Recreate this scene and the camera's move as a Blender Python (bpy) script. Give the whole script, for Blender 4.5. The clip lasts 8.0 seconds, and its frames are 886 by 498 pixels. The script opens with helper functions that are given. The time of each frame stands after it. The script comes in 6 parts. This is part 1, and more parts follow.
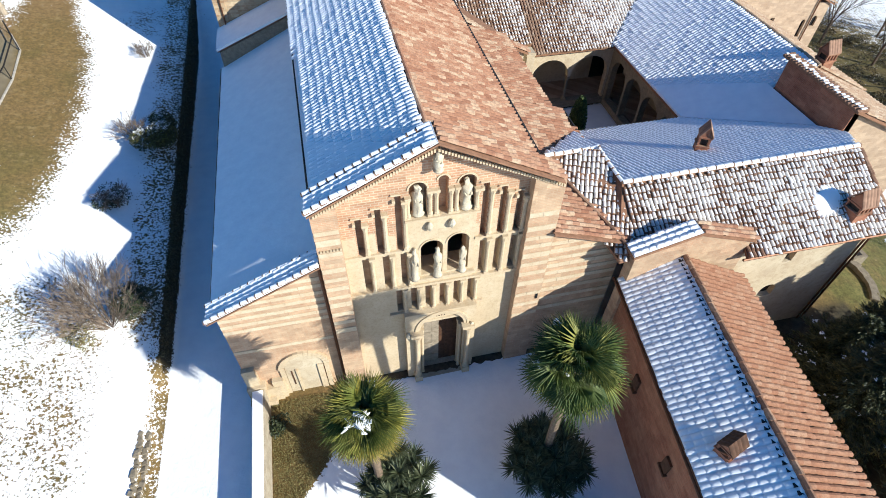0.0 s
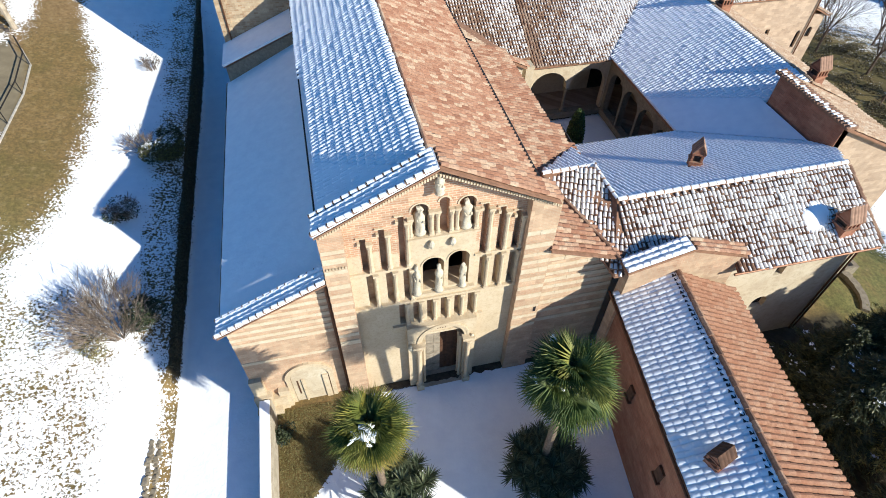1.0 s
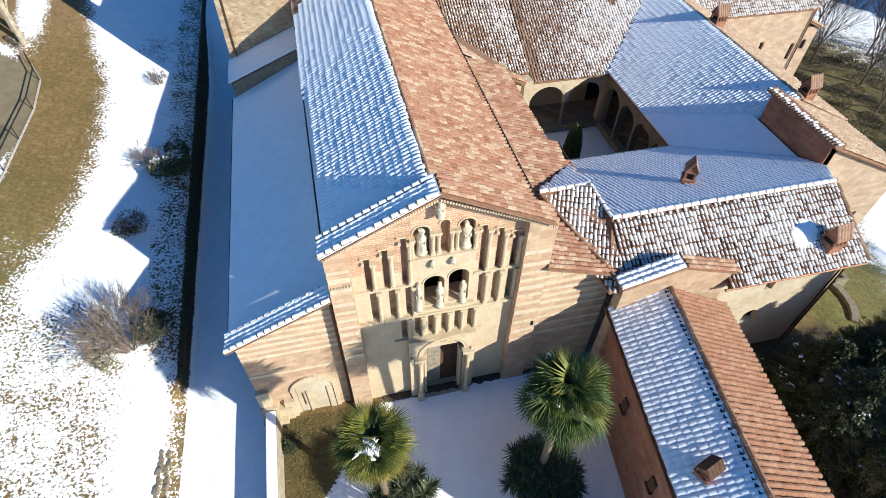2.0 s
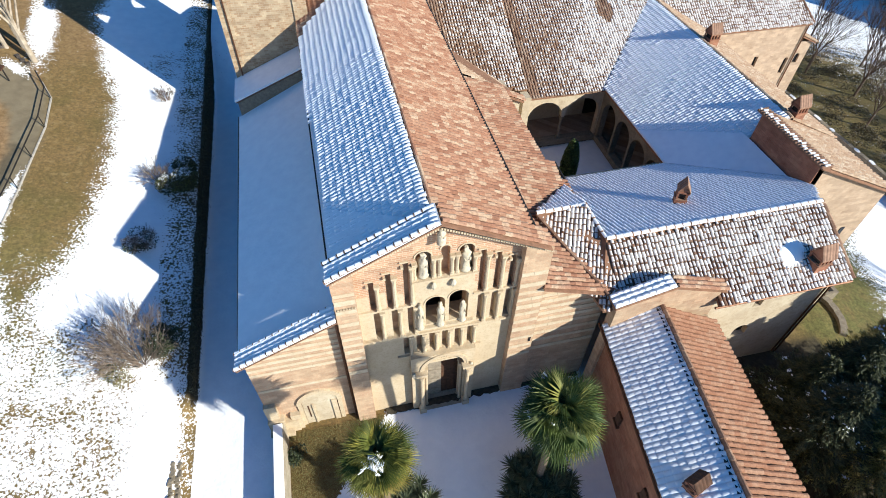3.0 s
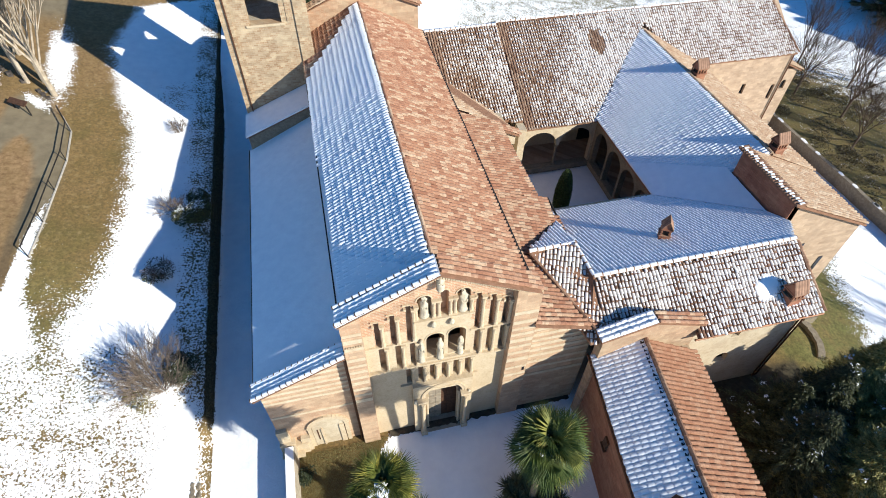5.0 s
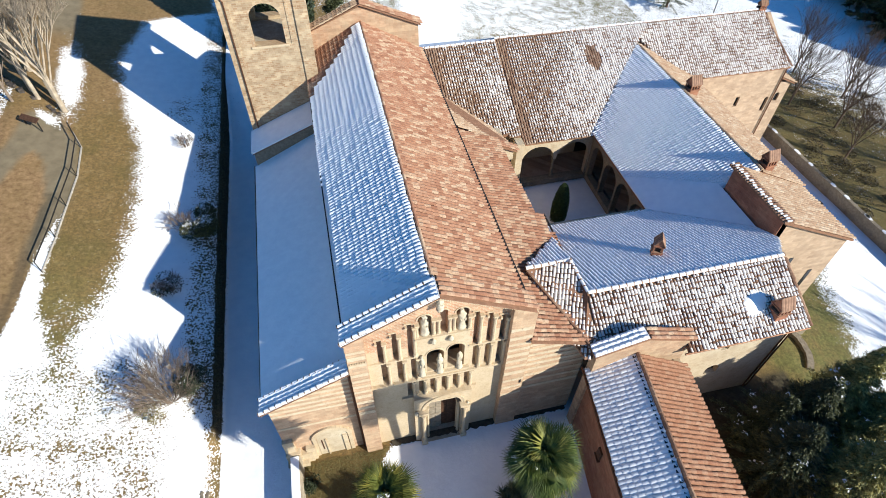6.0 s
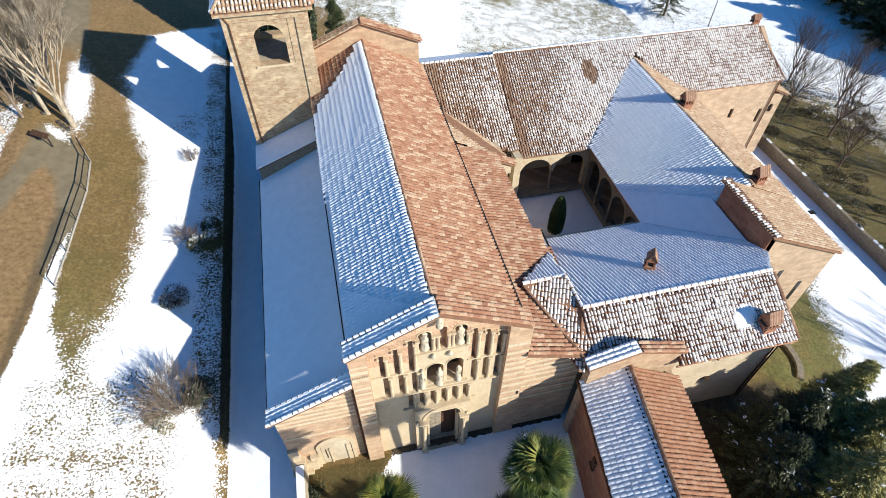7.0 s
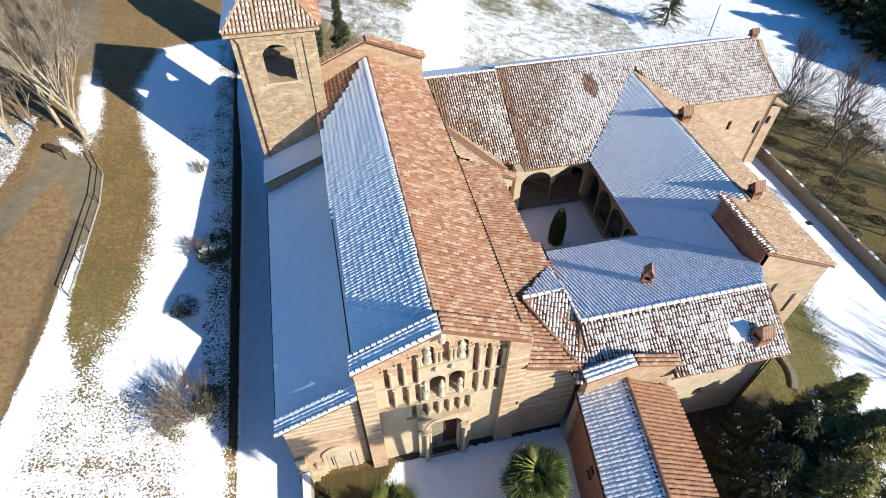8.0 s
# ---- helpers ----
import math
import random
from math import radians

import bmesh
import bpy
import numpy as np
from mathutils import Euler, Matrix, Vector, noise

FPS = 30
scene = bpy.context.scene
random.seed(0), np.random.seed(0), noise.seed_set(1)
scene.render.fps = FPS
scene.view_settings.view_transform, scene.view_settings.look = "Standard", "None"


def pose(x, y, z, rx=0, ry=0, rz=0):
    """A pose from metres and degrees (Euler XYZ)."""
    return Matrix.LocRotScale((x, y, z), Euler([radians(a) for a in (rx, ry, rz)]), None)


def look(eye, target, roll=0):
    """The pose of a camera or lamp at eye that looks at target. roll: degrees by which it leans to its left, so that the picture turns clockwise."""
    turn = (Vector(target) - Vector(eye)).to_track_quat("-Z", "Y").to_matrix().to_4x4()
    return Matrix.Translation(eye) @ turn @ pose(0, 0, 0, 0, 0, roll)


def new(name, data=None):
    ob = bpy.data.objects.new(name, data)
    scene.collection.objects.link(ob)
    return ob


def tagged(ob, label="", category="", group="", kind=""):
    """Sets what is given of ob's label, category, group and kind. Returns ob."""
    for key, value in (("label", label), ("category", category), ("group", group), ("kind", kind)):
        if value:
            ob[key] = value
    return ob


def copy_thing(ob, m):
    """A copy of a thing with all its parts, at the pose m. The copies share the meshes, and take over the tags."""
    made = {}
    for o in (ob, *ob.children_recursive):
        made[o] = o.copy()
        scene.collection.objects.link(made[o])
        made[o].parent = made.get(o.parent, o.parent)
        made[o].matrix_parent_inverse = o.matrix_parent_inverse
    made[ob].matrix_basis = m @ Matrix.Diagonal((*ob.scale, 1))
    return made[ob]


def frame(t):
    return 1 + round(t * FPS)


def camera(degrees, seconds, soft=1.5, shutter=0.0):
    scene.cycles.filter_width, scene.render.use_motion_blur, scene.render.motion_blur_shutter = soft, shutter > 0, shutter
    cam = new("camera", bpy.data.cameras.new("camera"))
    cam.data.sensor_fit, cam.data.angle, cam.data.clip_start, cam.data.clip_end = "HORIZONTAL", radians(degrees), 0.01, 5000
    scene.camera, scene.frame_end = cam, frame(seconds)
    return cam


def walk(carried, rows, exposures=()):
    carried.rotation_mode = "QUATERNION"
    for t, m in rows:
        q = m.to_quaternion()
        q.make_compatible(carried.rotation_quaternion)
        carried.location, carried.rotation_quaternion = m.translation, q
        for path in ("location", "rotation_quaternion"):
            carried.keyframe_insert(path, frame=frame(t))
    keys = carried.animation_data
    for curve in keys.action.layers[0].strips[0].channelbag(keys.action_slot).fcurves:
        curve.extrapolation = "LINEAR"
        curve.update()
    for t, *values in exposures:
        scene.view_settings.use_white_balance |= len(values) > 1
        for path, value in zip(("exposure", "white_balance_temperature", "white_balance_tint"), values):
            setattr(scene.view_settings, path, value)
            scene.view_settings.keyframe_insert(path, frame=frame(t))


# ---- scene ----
cam = camera(78.6, 8.0, soft=0.9)
PATH = [
    (0, (-3.199, -13.009, 22.763), (-2.876, -11.706, 21.28), 1.2),
    (0.5, (-3.217, -13.036, 23.219), (-2.895, -11.733, 21.736), 1.1),
    (1, (-3.243, -13.052, 23.737), (-2.922, -11.748, 22.255), 1.1),
    (1.5, (-3.261, -13.068, 24.217), (-2.94, -11.762, 22.736), 1.1),
    (3, (-3.303, -13.054, 26.067), (-2.983, -11.746, 24.588), 1.0),
    (3.5, (-3.285, -13.064, 26.681), (-2.967, -11.754, 25.204), 0.9),
    (4, (-3.293, -13.061, 27.371), (-2.976, -11.751, 25.893), 0.9),
    (4.5, (-3.269, -13.07, 28.007), (-2.952, -11.759, 26.53), 0.8),
    (6, (-3.212, -13.137, 30.063), (-2.899, -11.824, 28.586), 0.6),
    (6.5, (-3.18, -13.167, 30.698), (-2.869, -11.853, 29.221), 0.5),
    (7, (-3.163, -13.201, 31.381), (-2.853, -11.887, 29.905), 0.4),
    (7.5, (-3.167, -13.244, 31.995), (-2.859, -11.929, 30.52), 0.4),
    (8, (-3.168, -13.311, 32.597), (-2.868, -11.991, 31.125), 0.2),
]
walk(cam, [(t, look(eye, target, roll)) for t, eye, target, roll in PATH], [(0.0, 0.87, 5490, 4), (8.0, 0.8, 5690, 5)])

# ---- light ----
SUN_ELEV, SUN_AZ = radians(25.8), radians(135.3)
sun_data = bpy.data.lights.new("sun", "SUN")
sun_data.energy, sun_data.angle, sun_data.color = 4.8, radians(0.5), (1.0, 0.87, 0.69)
sun = new("sun", sun_data)
sun_from = Vector((math.sin(SUN_AZ) * math.cos(SUN_ELEV), math.cos(SUN_AZ) * math.cos(SUN_ELEV), math.sin(SUN_ELEV)))
sun.matrix_world = look(sun_from * 80, (0, 0, 0))
world = bpy.data.worlds.new("world")
scene.world = world
world.use_nodes = True
wn = world.node_tree.nodes
sky = wn.new("ShaderNodeTexSky")
sky.sky_type, sky.sun_disc = "NISHITA", False
sky.sun_elevation, sky.sun_rotation = SUN_ELEV, SUN_AZ
sky.air_density, sky.dust_density, sky.ozone_density = 1.0, 0.6, 4.0
deep = wn.new("ShaderNodeHueSaturation")
deep.inputs["Saturation"].default_value = 1.28
world.node_tree.links.new(sky.outputs[0], deep.inputs["Color"])
world.node_tree.links.new(deep.outputs[0], wn["Background"].inputs[0])
wn["Background"].inputs[1].default_value = 0.078


# ---- materials ----
class Nodes:
    """A node material under construction."""

    def __init__(self, name, rough=0.8):
        self.m = bpy.data.materials.new(name)
        self.m.use_nodes = True
        self.t = self.m.node_tree
        self.b = self.t.nodes["Principled BSDF"]
        self.b.inputs["Roughness"].default_value = rough
        self.b.inputs["Specular IOR Level"].default_value = 0.25
        self.pos = self.add("ShaderNodeNewGeometry").outputs["Position"]

    def add(self, kind):
        return self.t.nodes.new(kind)

    def put(self, socket, value):
        if isinstance(value, bpy.types.NodeSocket):
            self.t.links.new(value, socket)
        else:
            socket.default_value = value

    def noise(self, scale, detail=4.0, rough=0.55, at=None):
        n = self.add("ShaderNodeTexNoise")
        self.put(n.inputs["Vector"], at or self.pos)
        n.inputs["Scale"].default_value, n.inputs["Detail"].default_value, n.inputs["Roughness"].default_value = scale, detail, rough
        return n.outputs["Fac"]

    def ramp(self, fac, *stops):
        r = self.add("ShaderNodeValToRGB")
        while len(r.color_ramp.elements) < len(stops):
            r.color_ramp.elements.new(0.5)
        for e, (at, c) in zip(r.color_ramp.elements, stops):
            e.position, e.color = at, (*c, 1) if len(c) == 3 else c
        self.put(r.inputs[0], fac)
        return r.outputs[0]

    def mix(self, fac, a, b, how="MIX"):
        n = self.add("ShaderNodeMix")
        n.data_type, n.blend_type = "RGBA", how
        self.put(n.inputs[0], fac)
        for socket, v in ((n.inputs[6], a), (n.inputs[7], b)):
            self.put(socket, (*v, 1) if isinstance(v, tuple) and len(v) == 3 else v)
        return n.outputs[2]

    def math(self, how, a, b=0.0, clamp=False):
        n = self.add("ShaderNodeMath")
        n.operation, n.use_clamp = how, clamp
        self.put(n.inputs[0], a)
        self.put(n.inputs[1], b)
        return n.outputs[0]

    def attribute(self, name):
        n = self.add("ShaderNodeAttribute")
        n.attribute_name = name
        return n.outputs["Fac"]

    def island(self):
        return self.add("ShaderNodeNewGeometry").outputs["Random Per Island"]

    def one(self):
        return self.add("ShaderNodeObjectInfo").outputs["Random"]

    def wall_uv(self):
        s, c = self.add("ShaderNodeSeparateXYZ"), self.add("ShaderNodeCombineXYZ")
        self.put(s.inputs[0], self.pos)
        self.put(c.inputs[0], self.math("ADD", s.outputs[0], s.outputs[1]))
        self.put(c.inputs[1], s.outputs[2])
        return c.outputs[0]

    def bump(self, height, strength=0.4, distance=0.02):
        n = self.add("ShaderNodeBump")
        n.inputs["Strength"].default_value, n.inputs["Distance"].default_value = strength, distance
        self.put(n.inputs["Height"], height)
        self.t.links.new(n.outputs[0], self.b.inputs["Normal"])

    def done(self, color):
        self.put(self.b.inputs["Base Color"], color if not isinstance(color, tuple) else (*color, 1))
        return self.m


def brick_material(name, a, b, mortar, pale, amount=0.5, row=0.075, gap=0.007):
    k = Nodes(name, 0.9)
    n = k.add("ShaderNodeTexBrick")
    k.put(n.inputs["Vector"], k.wall_uv())
    n.inputs["Scale"].default_value = 1.0
    n.inputs["Brick Width"].default_value, n.inputs["Row Height"].default_value = 0.27, row
    n.inputs["Mortar Size"].default_value = gap
    for at, c in (("Color1", a), ("Color2", b), ("Mortar", mortar)):
        n.inputs[at].default_value = (*c, 1)
    big = k.add("ShaderNodeTexBrick")
    k.put(big.inputs["Vector"], k.wall_uv())
    big.inputs["Scale"].default_value, big.inputs["Mortar Size"].default_value = 1.0, 0.0
    big.inputs["Brick Width"].default_value, big.inputs["Row Height"].default_value = 0.62, 0.225
    big.inputs["Color1"].default_value, big.inputs["Color2"].default_value = (0.72, 0.7, 0.68, 1), (1.2, 1.2, 1.18, 1)
    stain = k.ramp(k.noise(0.55, 5, 0.6), (0.42, (0, 0, 0)), (0.66, (amount,) * 3))
    col = k.mix(stain, n.outputs["Color"], pale)
    col = k.mix(0.6, col, big.outputs["Color"], "MULTIPLY")
    col = k.mix(k.ramp(k.noise(2.5, 6, 0.7), (0.35, (0.35,) * 3), (0.6, (0, 0, 0))), col, tuple(0.55 * v for v in a))
    k.bump(k.math("ADD", n.outputs["Fac"], k.noise(14, 4)), 0.35, 0.012)
    return k.done(col)


def stone_material(name, a, b, dirt, scale=1.6):
    k = Nodes(name, 0.88)
    col = k.ramp(k.noise(scale, 6, 0.65), (0.3, b), (0.68, a))
    col = k.mix(k.ramp(k.noise(0.8, 4, 0.6), (0.5, (0, 0, 0)), (0.75, (0.55,) * 3)), col, dirt)
    col = k.mix(k.ramp(k.noise(scale * 5, 6, 0.8), (0.48, (0, 0, 0)), (0.66, (0.6,) * 3)), col, dirt)
    k.bump(k.math("ADD", k.noise(18, 5, 0.7), k.noise(4, 4, 0.7)), 0.45, 0.025)
    return k.done(col)


def tile_material(name, dark, mid, pale, lichen, single=False):
    k = Nodes(name, 0.85)
    col = k.ramp(k.one() if single else k.island(), (0.0, dark), (0.2, mid), (0.66, tuple(0.75 * p + 0.25 * q for p, q in zip(mid, pale))), (0.86, pale))
    col = k.mix(k.ramp(k.noise(0.7, 5, 0.6), (0.45, (0, 0, 0)), (0.7, (0.5,) * 3)), col, lichen)
    col = k.mix(k.ramp(k.noise(9, 5, 0.7), (0.35, (0.55,) * 3), (0.6, (0, 0, 0))), col, tuple(0.5 * v for v in dark))
    k.bump(k.noise(30, 4), 0.3, 0.01)
    return k.done(col)


def plain_material(name, a, b, scale, rough=0.8, bump=0.3, metal=0.0):
    k = Nodes(name, rough)
    k.b.inputs["Metallic"].default_value = metal
    k.bump(k.noise(scale * 4, 4), bump, 0.01)
    return k.done(k.ramp(k.noise(scale, 5, 0.6), (0.3, a), (0.7, b)))


def leaf_material(name, a, b, c, single=False):
    k = Nodes(name, 0.6)
    col = k.ramp(k.one() if single else k.island(), (0.0, a), (0.55, b), (1.0, c))
    col = k.mix(k.ramp(k.noise(3, 3), (0.4, (0, 0, 0)), (0.7, (0.4,) * 3)), col, a)
    k.b.inputs["Specular IOR Level"].default_value = 0.4
    return k.done(col)


BRICK = brick_material("brick_warm", (0.40, 0.232, 0.138), (0.46, 0.3, 0.192), (0.429, 0.35, 0.25), (0.48, 0.375, 0.25), 0.65)
# Red brick, its colour lowered to carry the shade on sunless walls.
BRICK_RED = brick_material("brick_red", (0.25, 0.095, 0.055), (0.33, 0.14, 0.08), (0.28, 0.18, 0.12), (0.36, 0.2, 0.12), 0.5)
BRICK_PALE = brick_material("brick_pale", (0.32, 0.2, 0.112), (0.475, 0.372, 0.24), (0.42, 0.34, 0.235), (0.45, 0.37, 0.25), 0.5, 0.13, 0.012)
BRICK_GABLE = brick_material("gable_brick", (0.41, 0.215, 0.122), (0.495, 0.29, 0.178), (0.52, 0.41, 0.29), (0.5, 0.375, 0.235), 0.35, 0.105, 0.016)
BRICK_STRIPE = brick_material("striped_brick", (0.42, 0.25, 0.15), (0.475, 0.315, 0.198), (0.46, 0.37, 0.26), (0.51, 0.395, 0.262), 0.5)
STONE_BAND = stone_material("pale_band_stone", (0.57, 0.48, 0.345), (0.47, 0.37, 0.245), (0.4, 0.29, 0.18), 2.2)
STONE = stone_material("sandstone", (0.565, 0.465, 0.32), (0.45, 0.35, 0.222), (0.36, 0.262, 0.162))
STONE_GREY = stone_material("rubble_stone", (0.46, 0.4, 0.31), (0.3, 0.25, 0.18), (0.2, 0.17, 0.12), 3.0)
PLASTER = stone_material("cream_plaster", (0.533, 0.459, 0.333), (0.444, 0.355, 0.237), (0.311, 0.229, 0.148), 1.0)
PLASTER_PINK = brick_material("worn_pink_plaster", (0.385, 0.27, 0.18), (0.43, 0.315, 0.22), (0.42, 0.33, 0.24), (0.46, 0.35, 0.25), 0.6)
RUBBLE = stone_material("dark_rubble", (0.3, 0.25, 0.18), (0.17, 0.14, 0.1), (0.1, 0.085, 0.06), 5.0)
MARBLE = stone_material("pale_marble", (0.562, 0.503, 0.385), (0.459, 0.392, 0.281), (0.296, 0.237, 0.163), 4.0)
TILE = tile_material("terracotta_tiles", (0.245, 0.115, 0.068), (0.355, 0.185, 0.112), (0.505, 0.36, 0.24), (0.33, 0.145, 0.078))
TILE_ONE = tile_material("terracotta_tile_piece", (0.245, 0.115, 0.068), (0.355, 0.185, 0.112), (0.505, 0.36, 0.24), (0.33, 0.145, 0.078), True)
TILE_ORANGE = tile_material("orange_tiles", (0.29, 0.135, 0.075), (0.335, 0.17, 0.098), (0.385, 0.225, 0.14), (0.32, 0.148, 0.08))
TILE_ORANGE_ONE = tile_material("orange_tile_piece", (0.29, 0.135, 0.075), (0.335, 0.17, 0.098), (0.385, 0.225, 0.14), (0.32, 0.148, 0.08), True)
TILE_TAN = tile_material("tan_tiles", (0.312, 0.195, 0.121), (0.398, 0.273, 0.176), (0.491, 0.382, 0.273), (0.359, 0.234, 0.140))
TILE_BROWN = tile_material("brown_tiles", (0.11, 0.06, 0.038), (0.23, 0.122, 0.076), (0.4, 0.25, 0.16), (0.21, 0.13, 0.085))
PAVING = brick_material("worn_paving", (0.3, 0.2, 0.14), (0.38, 0.27, 0.19), (0.3, 0.25, 0.2), (0.42, 0.33, 0.25), 0.6)
TILE_WORN = tile_material("worn_tan_tiles", (0.2, 0.115, 0.072), (0.33, 0.205, 0.135), (0.46, 0.34, 0.245), (0.3, 0.2, 0.13))
TILE_OLD = plain_material("old_brown_tiles", (0.18, 0.105, 0.07), (0.32, 0.195, 0.13), 4.0, 0.9)
DECK = plain_material("roof_channels", (0.17, 0.09, 0.052), (0.29, 0.155, 0.092), 5.0, 0.95)
WOOD = plain_material("dark_wood", (0.05, 0.025, 0.014), (0.11, 0.055, 0.03), 6.0)
DOOR_WOOD = plain_material("weathered_door_wood", (0.2, 0.165, 0.12), (0.34, 0.285, 0.215), 5.0, 0.85)
IRON = plain_material("dark_iron", (0.02, 0.018, 0.016), (0.05, 0.045, 0.04), 9.0, 0.6, 0.2, 0.5)
RAIL = plain_material("pale_edging", (0.26, 0.235, 0.2), (0.44, 0.4, 0.34), 5.0, 0.85, 0.3)
RUBBLE_DARK = plain_material("dark_damp_stone", (0.025, 0.022, 0.02), (0.11, 0.09, 0.075), 4.0, 0.9, 0.6)
COPPER = plain_material("copper_pipe", (0.1, 0.05, 0.03), (0.17, 0.085, 0.05), 7.0, 0.55, 0.2, 0.6)
DARK_GLASS = plain_material("dark_glass", (0.012, 0.013, 0.015), (0.03, 0.03, 0.032), 3.0, 0.15, 0.02)
BARK_PALE = plain_material("pale_bark", (0.22, 0.175, 0.125), (0.48, 0.4, 0.3), 2.5, 0.9, 0.6)
BARK = plain_material("grey_brown_bark", (0.08, 0.055, 0.04), (0.17, 0.12, 0.085), 3.0, 0.9, 0.6)
TWIG = plain_material("grey_brown_twigs", (0.125, 0.095, 0.072), (0.27, 0.21, 0.16), 3.0, 0.9)
PALM_BARK = plain_material("fibrous_palm_bark", (0.07, 0.05, 0.035), (0.22, 0.16, 0.11), 8.0, 0.95, 0.8)
PALM_LEAF = leaf_material("palm_leaf", (0.04, 0.07, 0.016), (0.13, 0.16, 0.034), (0.3, 0.28, 0.065), True)
PALM_OLIVE = leaf_material("olive_palm_leaf", (0.065, 0.09, 0.016), (0.2, 0.205, 0.036), (0.38, 0.32, 0.06), True)
PALM_DEAD = leaf_material("dry_palm_leaf", (0.136, 0.111, 0.021), (0.255, 0.204, 0.043), (0.340, 0.272, 0.068), True)
YUCCA_LEAF = leaf_material("yucca_leaf", (0.03, 0.042, 0.02), (0.08, 0.1, 0.045), (0.2, 0.21, 0.11))
# Two copies of conifer foliage: sunlight coloured into the first, the second dark.
NEEDLES_LIT = leaf_material("sunlit_olive_needles", (0.1, 0.105, 0.028), (0.32, 0.29, 0.085), (0.5, 0.43, 0.16))
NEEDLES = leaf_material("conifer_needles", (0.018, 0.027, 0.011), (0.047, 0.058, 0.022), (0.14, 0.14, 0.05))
EVERGREEN = leaf_material("evergreen_leaves", (0.012, 0.02, 0.01), (0.03, 0.042, 0.018), (0.08, 0.09, 0.035))
GRASS = leaf_material("grass_blades", (0.14, 0.125, 0.04), (0.19, 0.165, 0.055), (0.26, 0.215, 0.085))
DRY_GRASS = leaf_material("dry_hedge_growth", (0.035, 0.028, 0.014), (0.085, 0.065, 0.032), (0.17, 0.14, 0.065))

k = Nodes("snow", 0.65)
k.bump(k.math("ADD", k.noise(1.2, 4), k.math("MULTIPLY", k.noise(9, 4), 0.3)), 0.35, 0.08)
SNOW_THIN = plain_material("thin_melting_snow", (0.64, 0.57, 0.505), (0.83, 0.79, 0.745), 3.0, 0.6)
DAMP = plain_material("damp_soil", (0.03, 0.025, 0.018), (0.09, 0.075, 0.052), 5.0, 0.9)
SNOW = k.done(k.ramp(k.noise(2.0, 4), (0.3, (0.83, 0.83, 0.845)), (0.7, (0.91, 0.905, 0.905))))

# The ground: snow that melts into grass where the cover attribute says so, with a worn road.
k = Nodes("snowy_ground", 0.85)
cover = k.math("ADD", k.attribute("cover"), k.math("MULTIPLY", k.math("SUBTRACT", k.noise(0.8, 5, 0.6), 0.5), 1.1))
cover = k.math("ADD", cover, k.math("MULTIPLY", k.math("SUBTRACT", k.noise(8.0, 3, 0.7), 0.5), 2.6))
white = k.ramp(cover, (0.45, (0, 0, 0)), (0.55, (1, 1, 1)))
turf = k.ramp(k.noise(0.3, 6, 0.65), (0.32, (0.25, 0.159, 0.064)), (0.52, (0.2, 0.13, 0.046)), (0.72, (0.135, 0.106, 0.032)))
turf = k.mix(k.ramp(k.noise(5, 6, 0.8), (0.38, (0.75,) * 3), (0.62, (0, 0, 0))), turf, (0.068, 0.052, 0.021))
turf = k.mix(k.ramp(k.noise(2.2, 6, 0.75), (0.52, (0, 0, 0)), (0.7, (0.6,) * 3)), turf, (0.3, 0.215, 0.1))
turf = k.mix(k.math("MULTIPLY", k.attribute("lush"), k.ramp(k.noise(0.9, 5, 0.65), (0.35, (0.35,) * 3), (0.6, (1, 1, 1)))), turf, k.ramp(k.noise(5, 5, 0.75), (0.35, (0.07, 0.075, 0.02)), (0.65, (0.175, 0.168, 0.052))))
litter = k.ramp(k.noise(3, 5, 0.75), (0.35, (0.14, 0.082, 0.038)), (0.65, (0.31, 0.2, 0.1)))
turf = k.mix(k.math("MULTIPLY", k.attribute("litter"), k.ramp(k.noise(0.5, 4, 0.6), (0.3, (0.55,) * 3), (0.65, (1, 1, 1)))), turf, litter)
road = k.ramp(k.noise(1.5, 5), (0.3, (0.14, 0.112, 0.07)), (0.7, (0.2, 0.162, 0.102)))
turf = k.mix(k.attribute("gravel"), turf, road)
turf = k.mix(k.attribute("soil_shade"), turf, k.ramp(k.noise(4, 5, 0.7), (0.35, (0.026, 0.022, 0.015)), (0.7, (0.07, 0.058, 0.038))))
k.bump(k.math("ADD", k.math("MULTIPLY", white, 0.6), k.noise(5, 6, 0.7)), 0.5, 0.06)
GROUND = k.done(k.mix(white, turf, k.ramp(k.noise(1.5, 4), (0.3, (0.83, 0.83, 0.845)), (0.7, (0.91, 0.905, 0.905)))))


